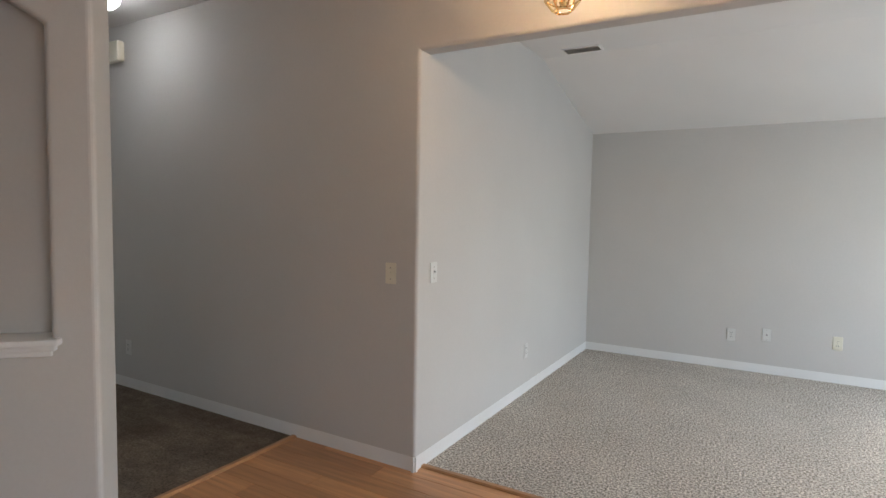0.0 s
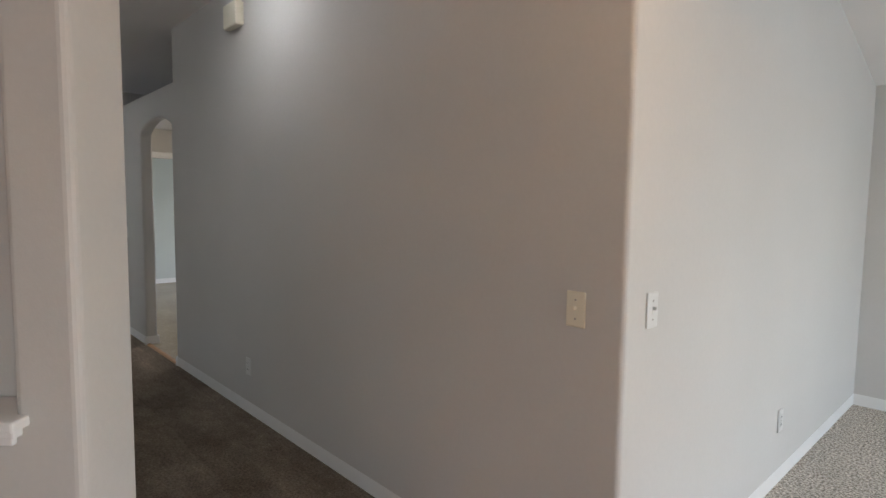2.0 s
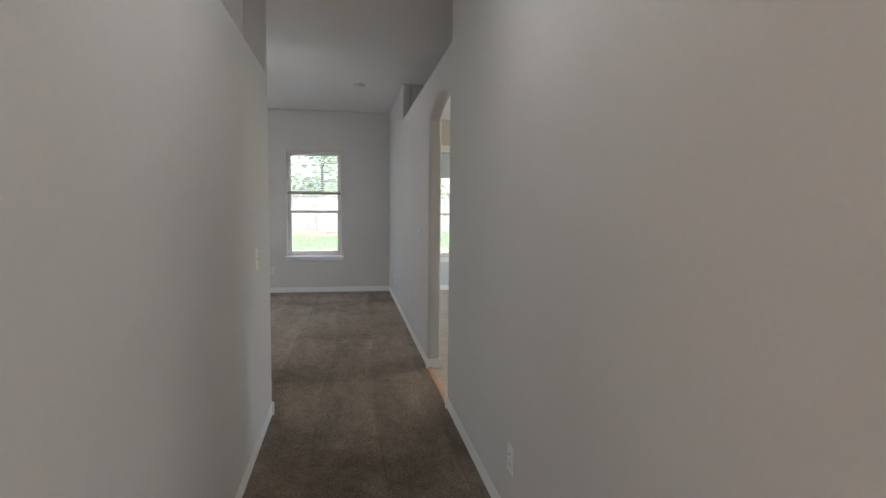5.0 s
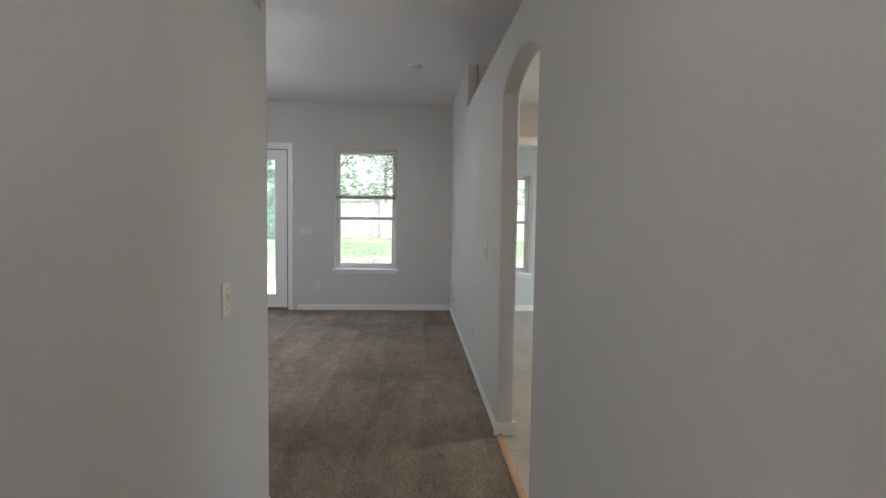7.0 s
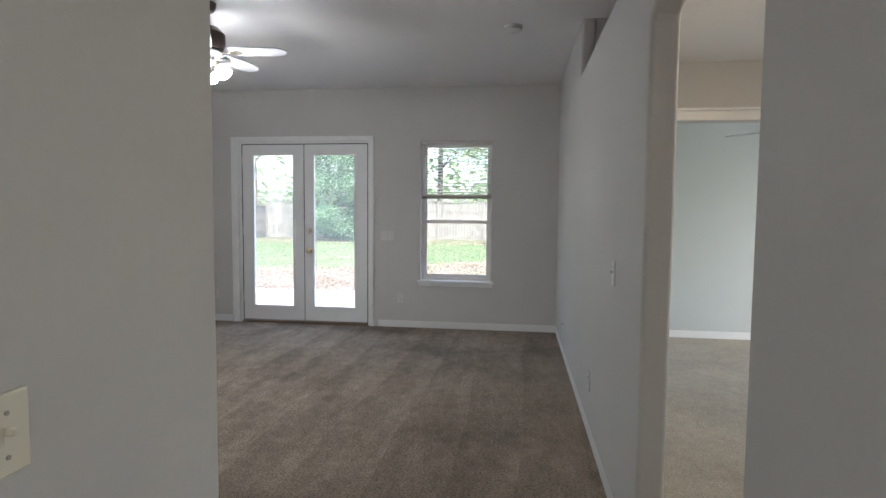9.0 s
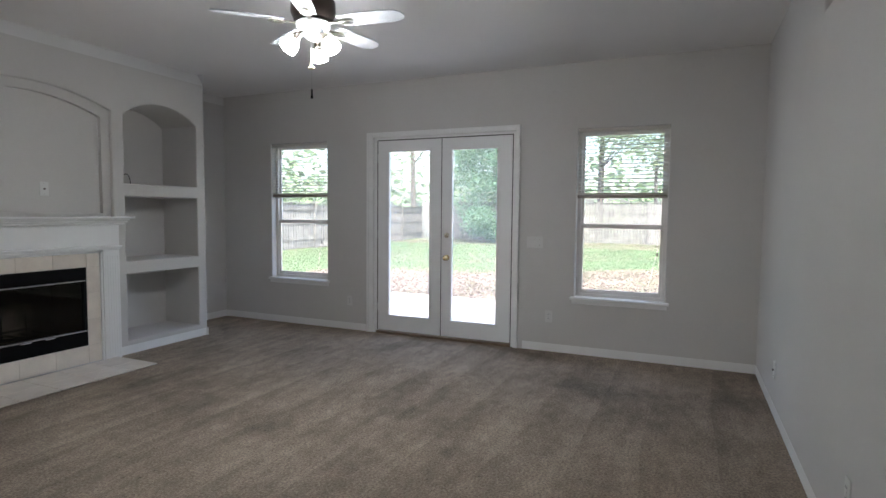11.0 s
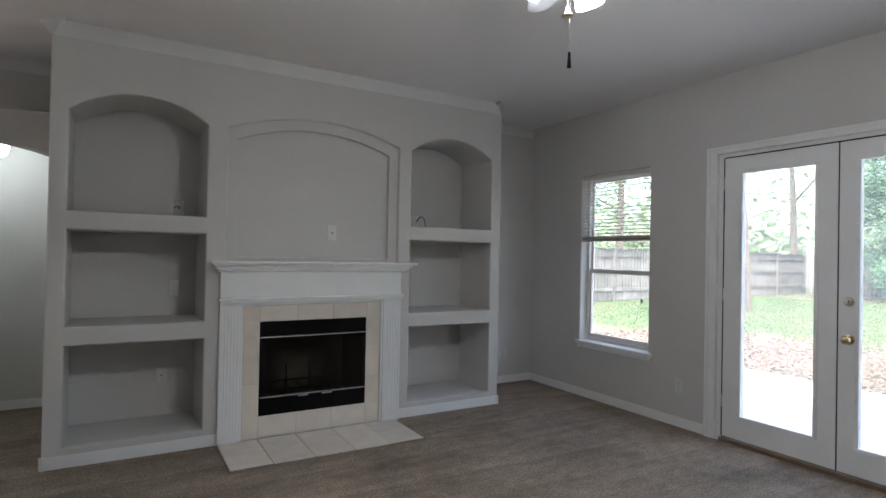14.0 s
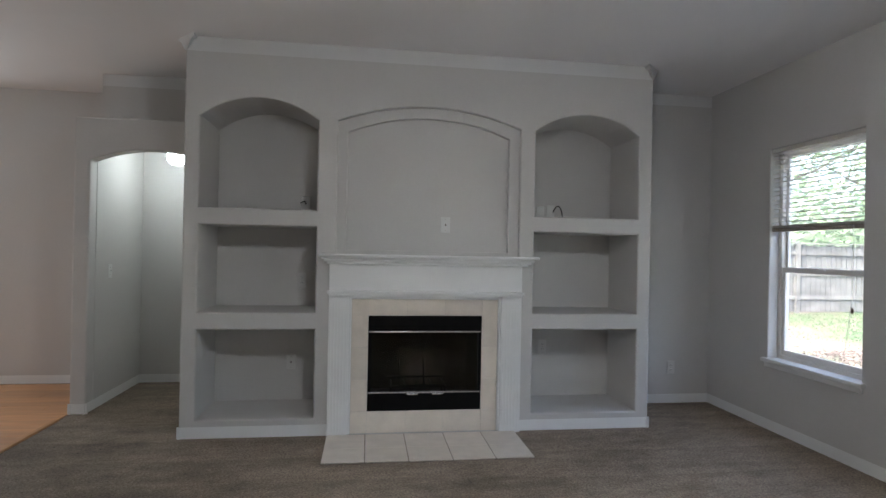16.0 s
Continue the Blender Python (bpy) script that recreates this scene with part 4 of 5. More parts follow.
def on_y(x, y, z, faces):     # a wall across y; faces -1: looks towards -y
    return pose(x, y, z, 0, 0, 0 if faces < 0 else 180)


def on_x(x, y, z, faces):     # a wall across x; faces +1: looks towards +x
    return pose(x, y, z, 0, 0, 90 if faces > 0 else -90)


wall_plate("switch", on_y(-1.652, YH, 1.057, -1), ALMOND, "almond toggle switch on the hall wall by the corner")
wall_plate("outlet", on_y(-4.106, YH, 0.318, -1), PLATE, "white power outlet low on the hall wall")
wall_plate("switch", on_x(-1.487, 0.012, 1.06, 1), PLATE, "white toggle switch just inside the front room")
wall_plate("outlet", on_x(-1.487, 1.414, 0.335, 1), PAINTED_PLATE, "painted-over power outlet low on the front room wall")
wall_plate("outlet", on_y(-0.148, 3.12, 0.322, -1), PLATE, "white power outlet low on the far wall")
wall_plate("jack", on_y(0.132, 3.12, 0.351, -1), PLATE, "white cable jack beside an outlet")
wall_plate("outlet", on_y(0.652, 3.12, 0.343, -1), ALMOND, "almond power outlet low on the far wall")
wall_plate("switch", on_y(-5.053, -1.256, 1.028, 1), ALMOND, "almond toggle switch at the end of the hall")
wall_plate("switch", on_x(XB, -2.07, 1.062, 1), PAINTED_PLATE, "painted-over triple switch beside the garden door", gangs=3)
wall_plate("outlet", on_x(XB, -1.92, 0.343, 1), PAINTED_PLATE, "painted-over power outlet under the triple switch")
wall_plate("outlet", on_x(XB, -4.2, 0.333, 1), PAINTED_PLATE, "painted-over power outlet between window and garden door")
wall_plate("outlet", on_y(-10.29, YS, 0.315, 1), PAINTED_PLATE, "painted-over power outlet in the alcove")
wall_plate("switch", on_y(-7.0, YH, 1.06, -1), PLATE, "white switch on the wall beyond the arch")
wall_plate("outlet", on_y(-7.75, YH, 0.335, -1), PAINTED_PLATE, "painted-over outlet low beyond the arch")
wall_plate("jack", on_y(-9.6, YH, 0.31, -1), PLATE, "white cable jack near the room corner")
wall_plate("jack", on_y(-8.168, YF - 0.075, 1.5, 1), PLATE, "white cable plate above the mantel")
wall_plate("outlet", on_y(-7.1, YF - 0.5, 1.06, 1), PAINTED_PLATE, "painted-over outlet at the back of a niche")
wall_plate("jack", on_y(-7.03, YF - 0.5, 0.42, 1), PAINTED_PLATE, "painted-over jack at the back of a low niche")
wall_plate("outlet", on_y(-9.06, YF - 0.5, 0.53, 1), PAINTED_PLATE, "painted-over outlet at the back of a low niche")
wall_plate("outlet", on_y(-8.9, YF - 0.5, 1.12, 1), PAINTED_PLATE, "painted-over outlet at the back of a middle niche")
wall_plate("blank", on_y(-9.02, YF - 0.5, 1.64, 1), PLATE, "blank white plate just above a niche shelf")
wall_plate("blank", on_y(-9.11, YF - 0.5, 1.65, 1), PLATE, "blank white plate with a loose cable")
wall_plate("switch", on_x(-5.475, -6.42, 1.09, -1), PLATE, "white switch inside the lit vestibule")
wall_plate("jack", on_y(-7.12, YF - 0.5, 1.66, 1), PLATE, "white plate with a short black cable")


def loose_cable(name, pts, label):
    cu = bpy.data.curves.new(name, "CURVE")
    cu.dimensions, cu.bevel_depth, cu.bevel_resolution = "3D", 0.004, 2
    sp = cu.splines.new("NURBS")
    sp.points.add(len(pts) - 1)
    for q, co in zip(sp.points, pts):
        q.co = (*co, 1)
    sp.use_endpoint_u, sp.order_u = True, 3
    cu.materials.append(DARK)
    return tagged(new(name, cu), label, "cable")


loose_cable("coax_cable", [(-9.13, -5.91, 1.65), (-9.13, -5.87, 1.68), (-9.15, -5.84, 1.70), (-9.18, -5.83, 1.66), (-9.185, -5.83, 1.582)], "black looped cable hanging on a niche shelf")
loose_cable("coax_stub", [(-7.12, -5.905, 1.66), (-7.12, -5.87, 1.675), (-7.10, -5.85, 1.67), (-7.085, -5.85, 1.655)], "short black cable end poking from a plate")

# door chime, smoke detector, air vent
chime = thing("door_chime", "almond plastic door chime box high on the hall wall", "door chime", at=on_y(-4.19, YH, 2.54, -1))
part("cover", box(bmesh.new(), -0.1, -0.055, -0.075, 0.1, -0.008, 0.075, bevel=0.012, seg=3), ALMOND, chime)
part("base", box(bmesh.new(), -0.09, -0.008, -0.068, 0.09, 0, 0.068), ALMOND, chime)

smoke = thing("smoke_detector", "white round smoke detector on the ceiling", "smoke detector", at=pose(-8.735, -0.646, H))
part("base", lathe(bmesh.new(), [(0.07, 0.0), (0.07, -0.012)], 28), PLATE, smoke)
part("cover", lathe(bmesh.new(), [(0.066, -0.012), (0.064, -0.03), (0.05, -0.04), (0.0, -0.043)], 28), PLATE, smoke, smooth=True)
part("vent_ring", lathe(bmesh.new(), [(0.066, -0.018), (0.068, -0.02), (0.0665, -0.024)], 28), SCREW, smoke)

vent = thing("ceiling_vent", "dark slotted air vent in the front room ceiling", "air vent", at=pose(-1.14, 1.5, 2.6))
part("frame", prism([rect(-0.137, -0.066, 0.137, 0.066), rect(-0.125, -0.055, 0.125, 0.055)], "z", -0.008, 0.001), CEIL, vent)
part("duct", boxes((-0.125, -0.055, -0.001, 0.125, 0.055, 0.0005)), DARK, vent)
for k in range(7):
    bm = box(bmesh.new(), -0.125, -0.006, -0.001, 0.125, 0.006, 0.001)
    s = part("louvre", bm, SCREW, vent)
    s.location, s.rotation_euler = (0, -0.047 + k * 0.0157, -0.006), (radians(40), 0, 0)


# ---- lamps ----
def ceiling_fan():
    fan = thing("ceiling_fan", "white five-blade ceiling fan with lit frosted glass shades", "ceiling fan", at=pose(-8.03, -2.722, 0))
    part("canopy", lathe(bmesh.new(), [(0.02, 2.675), (0.05, 2.68), (0.068, 2.705), (0.072, H)], 24), DARK_METAL, fan, "dark bronze canopy", smooth=True)
    part("downrod", rod(bmesh.new(), (0, 0, 2.55), (0, 0, 2.69), 0.012), DARK_METAL, fan)
    part("motor", lathe(bmesh.new(), [(0.03, 2.585), (0.085, 2.575), (0.125, 2.535), (0.128, 2.470), (0.11, 2.430), (0.06, 2.424)], 28), DARK_METAL, fan, "dark bronze motor housing", smooth=True)
    part("motor_plate", lathe(bmesh.new(), [(0.0, 2.422), (0.085, 2.422), (0.1, 2.410), (0.095, 2.392), (0.06, 2.385), (0.0, 2.385)], 28), BLADE, fan, "white switch housing plate", smooth=True)
    part("switch_housing", lathe(bmesh.new(), [(0.055, 2.385), (0.06, 2.37), (0.055, 2.340), (0.03, 2.320), (0.0, 2.318)], 24), BLADE, fan, smooth=True)
    blade_mesh = arm_mesh = None
    for k in range(5):
        ang = radians(26.3 + 72 * k)
        rot = (0, 0, ang)
        if blade_mesh is None:
            pts = [(0.165, -0.048), (0.25, -0.056), (0.44, -0.062), (0.505, -0.054), (0.54, -0.032), (0.55, 0.0), (0.54, 0.032), (0.505, 0.054), (0.44, 0.062), (0.25, 0.056), (0.165, 0.048)]
            bm = prism([pts], "z", -0.003, 0.003)
            bmesh.ops.rotate(bm, verts=bm.verts, cent=(0, 0, 0), matrix=Matrix.Rotation(radians(-11), 3, "X"))
            b = part("blade", bm, BLADE, fan, "white painted fan blade")
            blade_mesh = b.data
            bm = boxes((0.08, -0.012, -0.004, 0.2, 0.012, 0.004), bevel=0.003)
            lathe(bm, [(0.02, -0.006), (0.034, -0.002), (0.034, 0.004), (0.02, 0.006), (0.02, -0.006)], 14, m=Matrix.Translation((0.2, 0, -0.004)) @ Matrix.Diagonal((1.5, 1, 1, 1)))
            a = part("blade_arm", bm, NICKEL, fan, "bright metal scroll blade arm")
            arm_mesh = a.data
        else:
            b, a = new("blade", blade_mesh), new("blade_arm", arm_mesh)
            b.parent = a.parent = fan
        b.location, b.rotation_euler = (0, 0, 2.418), rot
        a.location, a.rotation_euler = (0, 0, 2.408), rot
    for k in range(3):
        ang = radians(82 + 120 * k)
        d = Vector((math.cos(ang), math.sin(ang), 0))
        base = Vector((0, 0, 2.352)) + d * 0.05
        tip = Vector((0, 0, 2.332)) + d * 0.085
        part("lamp_arm", rod(bmesh.new(), base, tip, 0.009, seg=8), NICKEL, fan)
        axis = (d * 0.62 + Vector((0, 0, -0.78))).normalized()
        m = Matrix.Translation(tip) @ axis.to_track_quat("Z", "Y").to_matrix().to_4x4()
        part("socket", lathe(bmesh.new(), [(0.012, -0.01), (0.02, -0.006), (0.021, 0.02), (0.027, 0.024), (0.027, 0.05), (0.02, 0.054)], 14, m=m), NICKEL, fan, smooth=True)
        part("shade", lathe(bmesh.new(), [(0.018, 0.036), (0.027, 0.038), (0.04, 0.05), (0.046, 0.068), (0.048, 0.086), (0.05, 0.104), (0.046, 0.104), (0.043, 0.086), (0.018, 0.044)], 16, m=m), SHADE_LIT, fan, "glowing frosted glass tulip shade", smooth=True)
        part("bulb", lathe(bmesh.new(), [(0.0, 0.046), (0.012, 0.05), (0.026, 0.068), (0.03, 0.08), (0.022, 0.094), (0.0, 0.1)], 12, m=m), LAMP_LIT, fan, smooth=True)
    part("pull_chain", rod(bmesh.new(), (0.02, 0.0, 2.320), (0.02, 0.0, 2.18), 0.0008, seg=5), SCREW, fan)
    part("chain_fob", lathe(bmesh.new(), [(0.0, 2.195), (0.007, 2.185), (0.009, 2.17), (0.022, 2.157), (0.014, 2.152), (0.0, 2.152)], 10, m=Matrix.Translation((0.02, 0, 0))), CREAM, fan, "cream pull fob")
    part("pull_chain", rod(bmesh.new(), (-0.01, -0.02, 2.320), (-0.01, -0.02, 2.045), 0.0006, seg=5), SCREW, fan)
    part("chain_pull", lathe(bmesh.new(), [(0.0, 2.052), (0.005, 2.045), (0.005, 2.025), (0.008, 1.995), (0.0, 1.993)], 10, m=Matrix.Translation((-0.01, -0.02, 0))), PULL_BLACK, fan, "dark metal pull")


ceiling_fan()

dome = thing("hall_ceiling_light", "white flush ceiling light, lit, in the hall", "ceiling light", at=pose(-3.62, -0.61, H))
part("base_ring", lathe(bmesh.new(), [(0.15, 0.0), (0.155, -0.01), (0.15, -0.03), (0.13, -0.03)], 28), PLATE, dome, smooth=True)
part("diffuser", lathe(bmesh.new(), [(0.145, -0.031), (0.14, -0.06), (0.11, -0.09), (0.05, -0.105), (0.0, -0.108)], 28), DOME_LIT, dome, "glowing white glass dome", smooth=True)

arch_lamp = thing("vestibule_light", "lit warm flush ceiling light beyond the arch", "ceiling light", at=pose(-6.7, 0.8, 2.25))
part("base", lathe(bmesh.new(), [(0.12, 0.0), (0.125, -0.01), (0.12, -0.025), (0.1, -0.025)], 24), PLATE, arch_lamp, smooth=True)
part("diffuser", lathe(bmesh.new(), [(0.115, -0.026), (0.1, -0.055), (0.05, -0.075), (0.0, -0.08)], 24), WARM_DOME, arch_lamp, "glowing warm glass dome", smooth=True)

globe = thing("vestibule_light", "lit white globe on the vestibule ceiling", "ceiling light", at=pose(-5.93, -6.6, 2.25))
part("base", lathe(bmesh.new(), [(0.06, 0.0), (0.065, -0.02), (0.03, -0.03), (0.03, -0.095), (0.05, -0.105)], 20), PLATE, globe, smooth=True)
part("globe", lathe(bmesh.new(), [(0.05, -0.1), (0.075, -0.125), (0.082, -0.16), (0.072, -0.2), (0.042, -0.228), (0.0, -0.235)], 22), GLOBE_LIT, globe, "glowing white glass globe", smooth=True)


def lantern():
    z = 2.105
    l = thing("foyer_lantern", "brass hexagonal glass lantern with lit candle bulbs", "pendant lamp", at=pose(-0.585, -0.62, 0))
    levels = [(0.034, z), (0.062, z + 0.035), (0.1, z + 0.24), (0.045, z + 0.31)]
    ring = lambda r, zz: [Vector((r * math.cos(radians(60 * i + 12)), r * math.sin(radians(60 * i + 12)), zz)) for i in range(6)]
    rings = [ring(r, zz) for r, zz in levels]
    for a in rings:
        bm = bmesh.new()
        for i in range(6):
            rod(bm, a[i], a[(i + 1) % 6], 0.004, seg=6)
        part("ring_bar", bm, BRASS, l)
    for a, b in zip(rings, rings[1:]):
        for i in range(6):
            part("frame_bar", rod(bmesh.new(), a[i], b[i], 0.004, seg=6), BRASS, l)
            bm = bmesh.new()
            vs = [bm.verts.new(p * 0.985 + Vector((0, 0, 0.015 * p.z))) for p in (a[i], a[(i + 1) % 6], b[(i + 1) % 6], b[i])]
            bm.faces.new(vs)
            bmesh.ops.solidify(bm, geom=bm.faces, thickness=0.002)
            part("pane", bm, LANTERN_GLASS, l).visible_shadow = False
    part("finial", lathe(bmesh.new(), [(0.0, z + 0.012), (0.01, z + 0.018), (0.014, z + 0.03), (0.006, z + 0.045), (0.01, z + 0.06), (0.0, z + 0.075)], 12), BRASS, l, smooth=True)
    part("stem", rod(bmesh.new(), (0, 0, z + 0.05), (0, 0, H - 0.02), 0.005), BRASS, l)
    part("canopy", lathe(bmesh.new(), [(0.01, H - 0.045), (0.05, H - 0.03), (0.06, H)], 20), BRASS, l, smooth=True)
    for k in range(3):
        a = radians(120 * k + 40)
        x, y = 0.038 * math.cos(a), 0.038 * math.sin(a)
        part("candle_arm", rod(bmesh.new(), (0, 0, z + 0.06), (x, y, z + 0.075), 0.004, seg=6), BRASS, l)
        part("candle", rod(bmesh.new(), (x, y, z + 0.07), (x, y, z + 0.13), 0.009), CREAM, l)
        part("bulb", lathe(bmesh.new(), [(0.006, z + 0.13), (0.014, z + 0.15), (0.012, z + 0.175), (0.0, z + 0.2)], 12, m=Matrix.Translation((x, y, 0))), BULB, l, "glowing amber candle bulb", smooth=True)


lantern()

# fan in the room beyond the arch
far_fan = thing("ceiling_fan", "white ceiling fan in the room beyond the arch", "ceiling fan", at=pose(-9.4, 1.75, 0))
part("motor", lathe(bmesh.new(), [(0.02, 2.16), (0.1, 2.13), (0.11, 2.06), (0.06, 2.01), (0.0, 2.005)], 20), BLADE, far_fan, smooth=True)
part("downrod", rod(bmesh.new(), (0, 0, 2.14), (0, 0, H), 0.012), BLADE, far_fan)
for k in range(5):
    bm = prism([[(0.12, -0.05), (0.58, -0.065), (0.63, -0.03), (0.63, 0.03), (0.58, 0.065), (0.12, 0.05)]], "z", -0.003, 0.003)
    bmesh.ops.rotate(bm, verts=bm.verts, cent=(0, 0, 0), matrix=Matrix.Rotation(radians(-11), 3, "X"))
    b = part("blade", bm, BLADE, far_fan)
    b.location, b.rotation_euler = (0, 0, 2.05), (0, 0, radians(10 + 72 * k))


# ---- garden ----
GZ = -0.12
setting("ground", prism([rect(-400, -400, XB - 0.15, 400)], "z", GZ - 0.3, GZ), SOIL, "backyard lawn soil reaching into the distance", "ground")
setting("pavement_patio", box(bmesh.new(), -13.9, -6.6, GZ - 0.08, XB - 0.152, -1.6, GZ + 0.045, bevel=0.012), CONCRETE, "pale concrete patio slab outside the garden door", "patio")

rng = random.Random(7)


def scatter(name, count, spot, shape, mat, label, category):
    """One mesh of many small pieces on the ground."""
    vs, fs = [], []
    for _ in range(count):
        x, y = spot()
        shape(vs, fs, x, y)
    me = bpy.data.meshes.new(name)
    me.from_pydata(vs, [], fs)
    me.materials.append(mat)
    return tagged(new(name, me), label, category, kind="stuff")


def leaf_quad(vs, fs, c, size, up=0.6, droop=0.0):
    a = rng.uniform(0, 6.283)
    t = Vector((math.cos(a), math.sin(a), rng.uniform(-up, up) - droop)).normalized()
    s = t.cross(Vector((rng.uniform(-1, 1), rng.uniform(-1, 1), rng.uniform(0.2, 1)))).normalized()
    i = len(vs)
    vs += [tuple(c - t * size), tuple(c + s * size * 0.45), tuple(c + t * size), tuple(c - s * size * 0.45)]
    fs.append((i, i + 1, i + 2, i + 3))


def blade(vs, fs, x, y):
    a, hgt = rng.uniform(0, 6.283), rng.uniform(0.02, 0.05)
    w = 0.008
    dx, dy, lx, ly = math.cos(a) * w, math.sin(a) * w, rng.uniform(-0.03, 0.03), rng.uniform(-0.03, 0.03)
    i = len(vs)
    vs += [(x - dx, y - dy, GZ - 0.005), (x + dx, y + dy, GZ - 0.005), (x + lx, y + ly, GZ + hgt)]
    fs.append((i, i + 1, i + 2))


def lawn_edge(y):
    """How far out the bare, leaf-covered strip beyond the patio reaches."""
    return 16.4 + 0.7 * max(0.0, min(5.0, y + 6))


def lawn_spot():
    while True:
        x, y = -14.2 - 19 * rng.random() ** 0.8, rng.uniform(-14.2, 5)
        if noise.noise((x * 0.3, y * 0.3, 3)) + 0.35 * noise.noise((x * 1.2, y * 1.2, 8)) + max(-1.2, min(0.6, (-x - lawn_edge(y)) * 0.4)) - (max(0.0, -x - 29.5) * 0.12) > rng.uniform(-0.35, 0.1):
            return x, y


def litter_spot():
    if rng.random() < 0.7:
        y = rng.uniform(-9, 4.0)
        return -13.7 - (lawn_edge(y) - 13.2) * rng.random() - abs(rng.gauss(0, 0.5)), y
    if rng.random() < 0.7:
        return rng.uniform(-33.2, -29.0), rng.uniform(-14, 4)
    return rng.uniform(-29, -11), rng.uniform(-14, 4)


def litter(vs, fs, x, y):
    on_slab = x > -13.9 and -6.6 < y < -1.6
    if on_slab and rng.random() < 0.9:
        return
    leaf_quad(vs, fs, Vector((x, y, GZ + (0.05 if on_slab else 0.012) + rng.random() * 0.02)), rng.uniform(0.02, 0.036), 0.25)


scatter("grass", 200000, lawn_spot, blade, GRASS, "patchy green backyard grass", "grass")
scatter("fallen_leaves", 90000, litter_spot, litter, DRY_LEAF, "dry brown fallen leaves on the lawn edge", "leaf litter")


def fence_run(a, b, height, gap=2.4, rails_in=True, base_z=GZ):
    """A board fence from a to b, one thing a panel."""
    a, b = Vector(a), Vector(b)
    n = round((b - a).length / gap)
    d = (b - a) / n
    ang = math.degrees(math.atan2(d.y, d.x))
    for k in range(n):
        p = a + d * k
        f = thing("fence_panel", "weathered grey wooden board fence panel", "fence", "backyard fence", at=pose(p.x, p.y, base_z, 0, 0, ang))
        L = d.length
        vs_bm = bmesh.new()
        x = 0.01
        while x < L - 0.02:
            w = rng.uniform(0.128, 0.14)
            top = height + rng.uniform(-0.025, 0.025)
            box(vs_bm, x, 0.02, 0.03, min(x + w, L), 0.04 + rng.uniform(0, 0.006), top)
            x += w + rng.uniform(0.008, 0.022)
        brd = part("boards", vs_bm, FENCE_WOOD, f)
        brd["kind"] = "stuff"
        if rails_in:
            for z in (0.35, height * 0.55, height - 0.25):
                part("rail", boxes((0, -0.02, z, L, 0.02, z + 0.09)), FENCE_WOOD, f)
        part("post", boxes((-0.05, -0.06, 0, 0.05, 0.04 - 0.022, height + 0.06)), FENCE_WOOD, f)
        part("cap_rail", boxes((0, -0.05, height + 0.03, L, 0.07, height + 0.06)), FENCE_WOOD, f)


fence_run((-33.5, -14.4), (-33.5, 12.0), 2.0, rails_in=False)
fence_run((-11.2, -14.4), (-33.5, -14.4), 1.75)


def tree(name, at, height, spread, trunk_r, leaves, leaf_size, mat, label, bare=0.3, low=0.35, limbs=9):
    t = thing(name, label, "tree" if name == "tree" else "shrub", "trees beyond the fence" if name == "tree" else "", at=pose(*at))
    bm = bmesh.new()
    top = Vector((rng.uniform(-0.4, 0.4), rng.uniform(-0.4, 0.4), height * 0.85))
    mids = [Vector((0, 0, -0.1)), Vector((rng.uniform(-0.15, 0.15), rng.uniform(-0.15, 0.15), height * 0.4)), top]
    rod(bm, mids[0], mids[1], trunk_r, trunk_r * 0.7, 8)
    rod(bm, mids[1], mids[2], trunk_r * 0.7, trunk_r * 0.15, 7)
    tips = [top]
    for i in range(limbs):
        f = rng.uniform(low, 0.95)
        z = height * 0.85 * f
        s = Vector((mids[1].x, mids[1].y, z)) if z > height * 0.4 else Vector((0, 0, z))
        a = i * 2.4 + rng.uniform(-0.4, 0.4)
        r = spread * (1.05 - 0.55 * f) * rng.uniform(0.7, 1.1)
        e = s + Vector((math.cos(a) * r, math.sin(a) * r, r * rng.uniform(0.35, 0.9)))
        m = (s + e) / 2 + Vector((0, 0, -0.06 * r))
        rod(bm, s, m, trunk_r * 0.32, trunk_r * 0.2, 5)
        rod(bm, m, e, trunk_r * 0.2, trunk_r * 0.06, 5)
        tips += [m, e, e]
        for _ in range(4):
            q = m.lerp(e, rng.random())
            g = q + Vector((rng.gauss(0, 0.5), rng.gauss(0, 0.5), rng.uniform(0.1, 0.8))) * r * 0.35
            rod(bm, q, g, trunk_r * 0.08, trunk_r * 0.02, 4)
            tips.append(g)
    part("trunk", bm, BARK, t)
    vs, fs = [], []
    for _ in range(leaves):
        c = rng.choice(tips) + Vector((rng.gauss(0, 1), rng.gauss(0, 1), rng.gauss(0, 0.8))) * spread * bare
        leaf_quad(vs, fs, c, leaf_size * rng.uniform(0.6, 1.3))
    me = bpy.data.meshes.new("crown")
    me.from_pydata(vs, [], fs)
    me.materials.append(mat)
    cr = new("crown", me)
    cr.parent = t
    return t


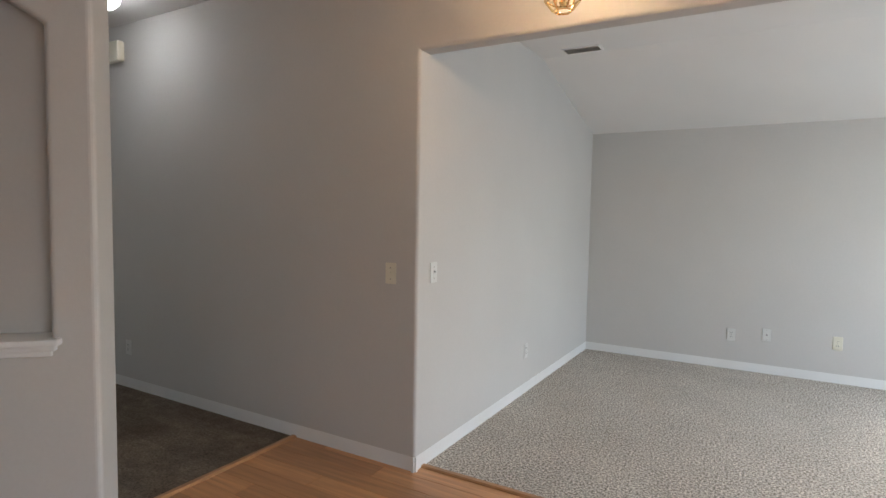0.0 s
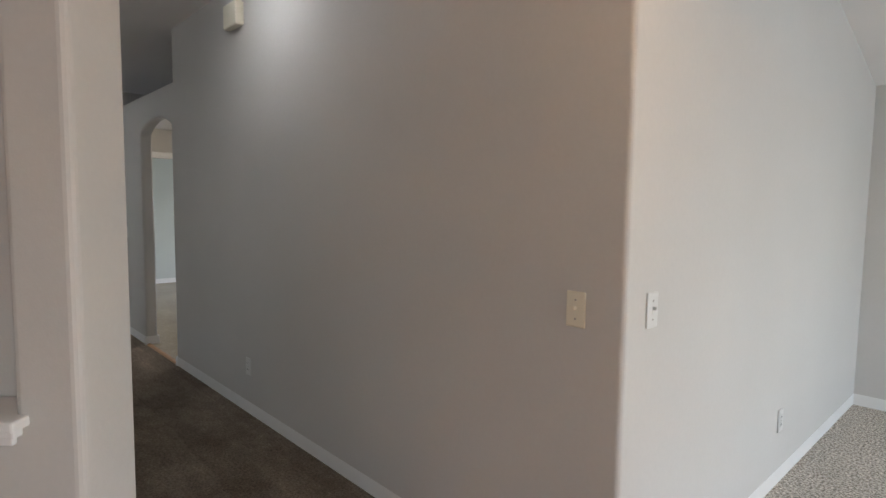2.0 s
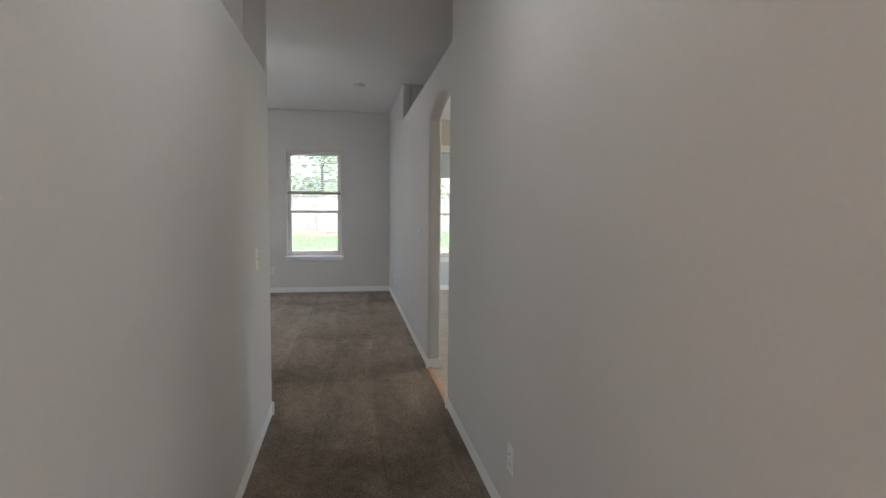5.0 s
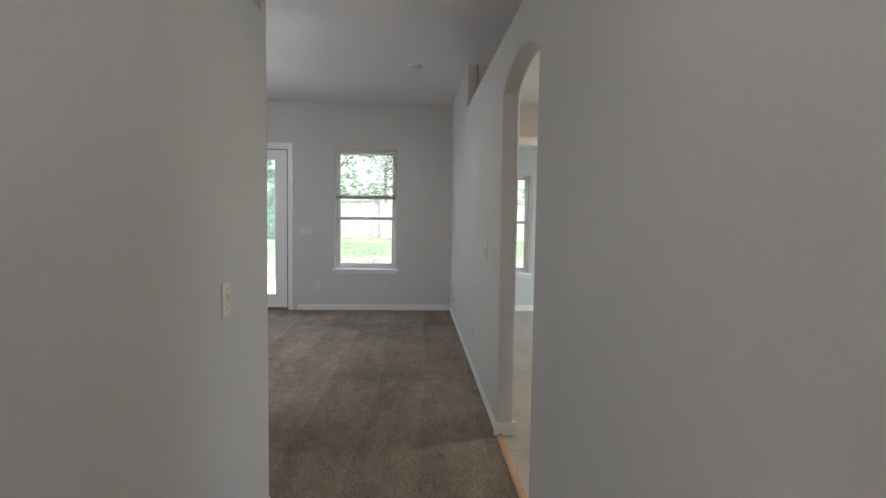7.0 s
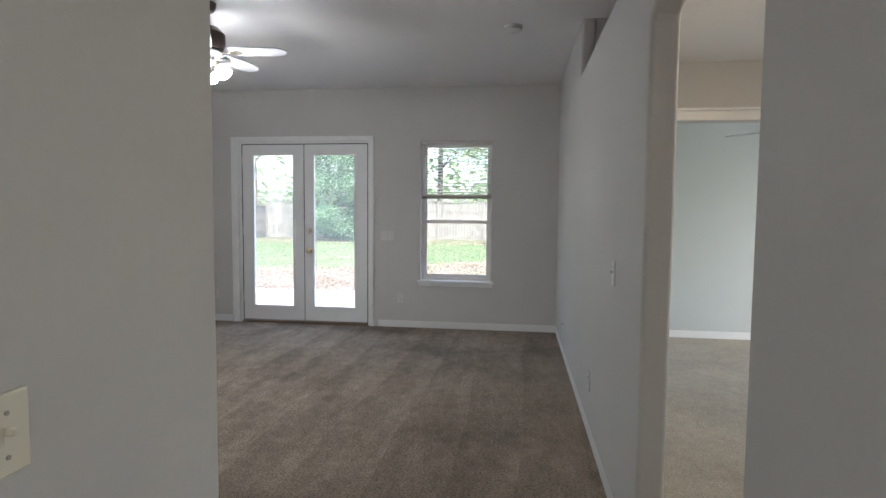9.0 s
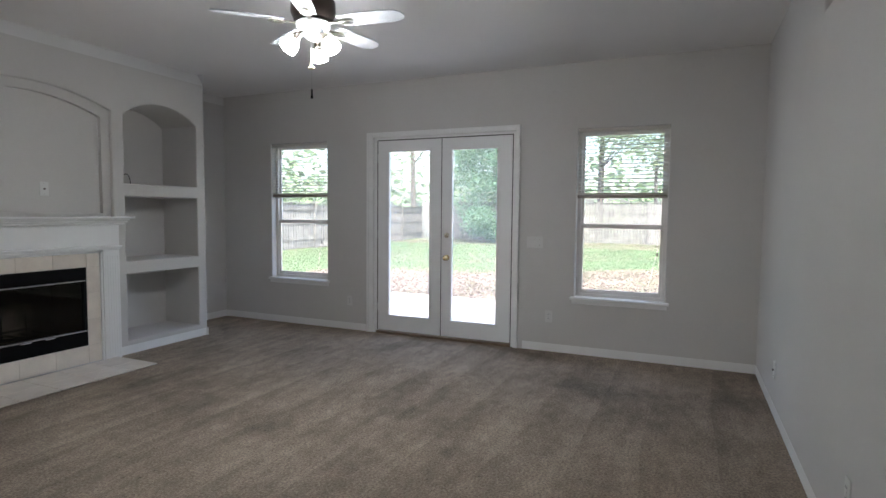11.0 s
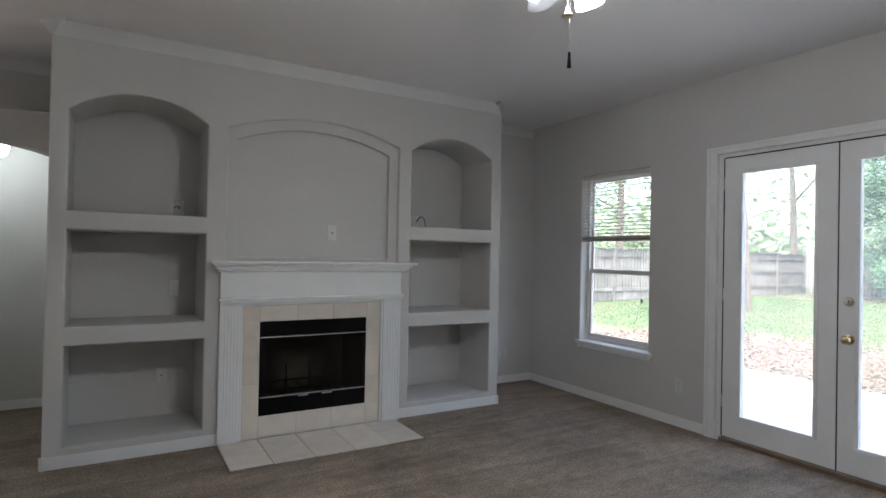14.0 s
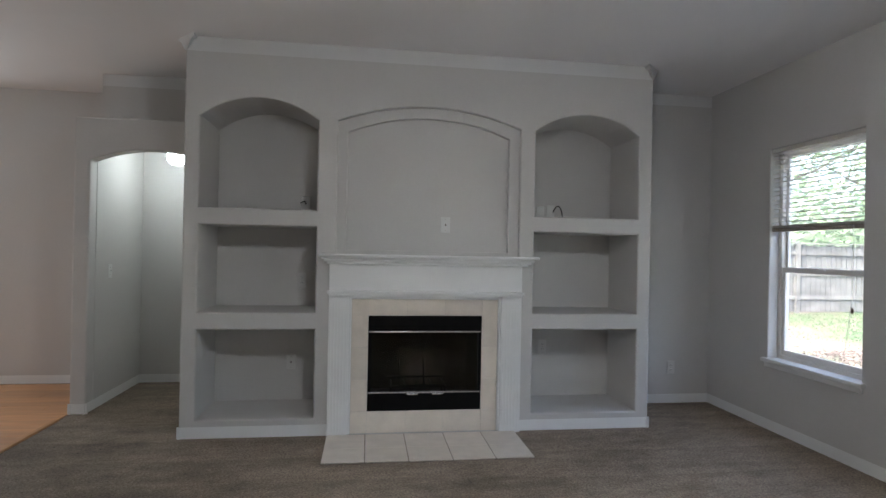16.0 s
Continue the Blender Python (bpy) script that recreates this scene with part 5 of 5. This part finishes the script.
def evergreen_bush():
    t = thing("evergreen_shrub", "tall dense evergreen shrub reaching the ground by the fence", "shrub", at=pose(-31.4, -8.6, GZ))
    part("trunk", rod(rod(bmesh.new(), (0, 0, -0.1), (0.1, 0.05, 3.0), 0.14, 0.08, 8), (0.1, 0.05, 3.0), (0, 0.1, 9.6), 0.08, 0.02, 7), BARK, t)
    vs, fs = [], []
    clumps = []
    for _ in range(330):
        z = rng.uniform(0.25, 10.0)
        r = 2.1 * math.sin(min(1.0, (z + 0.9) / 3.0) * 1.57) * (1 - max(0, z - 6.0) / 6.0) * rng.uniform(0.6, 1.08)
        a = rng.uniform(0, 6.283)
        clumps.append(Vector((r * math.cos(a), r * math.sin(a) * 1.25, z)))
    for _ in range(72000):
        c = rng.choice(clumps) + Vector((rng.gauss(0, 0.26), rng.gauss(0, 0.3), rng.gauss(0, 0.2)))
        if c.z > 0.02:
            leaf_quad(vs, fs, c, rng.uniform(0.05, 0.09), 0.5, 0.35)
    me = bpy.data.meshes.new("crown")
    me.from_pydata(vs, [], fs)
    me.materials.append(EVERGREEN)
    new("crown", me).parent = t


evergreen_bush()
for x, y, hgt, sp, tr, n in [(-36.5, -16.5, 12, 4.2, 0.2, 1900), (-39, -12, 15, 4.5, 0.24, 1700), (-37, -5.2, 13, 4.0, 0.2, 2300), (-41, -1, 16, 4.5, 0.26, 2000), (-37, 2.5, 12, 3.8, 0.18, 2300),
                             (-40, 7, 15, 5, 0.25, 1800), (-27, -19.5, 12, 4.2, 0.2, 2200), (-21, -19, 11, 4.0, 0.18, 2300), (-16, -20, 12, 4.2, 0.2, 1900), (-44, -25, 16, 5, 0.22, 1900), (-36, -2.2, 9, 3.0, 0.12, 2000), (-45, -8, 17, 5.5, 0.3, 2200)]:
    tree("tree", (x, y, GZ), hgt, sp, tr, n * 7, 0.065, SPRING_LEAF, "slender tree with thin branches and sparse spring leaves", bare=0.22)
tree("young_tree", (-22.5, -10.6, GZ), 6.5, 2.2, 0.09, 500, 0.05, SPRING_LEAF, "young bare-branched tree on the lawn", bare=0.1, low=0.45)

# far woods close the view behind the trees
vs, fs = [], []
for _ in range(14000):
    if rng.random() < 0.6:
        c = Vector((rng.uniform(-62, -50), rng.uniform(-60, 40), GZ + abs(rng.gauss(0, 4.5))))
    else:
        c = Vector((rng.uniform(-55, -8), rng.uniform(-48, -36), GZ + abs(rng.gauss(0, 4.5))))
    leaf_quad(vs, fs, c, rng.uniform(0.3, 0.6))
me = bpy.data.meshes.new("far_woods")
me.from_pydata(vs, [], fs)
me.materials.append(SPRING_LEAF)
tagged(new("far_woods", me), "hazy green woods behind the yard", "woods", kind="stuff")

# laminate planks
planked("floor_foyer", -2.35, 2.7, -4.4, -0.06, "oak laminate plank floor in the foyer")
planked("floor_kitchen", -5.345, -1.5, -7.08, -4.32, "oak laminate plank floor beside the living room")
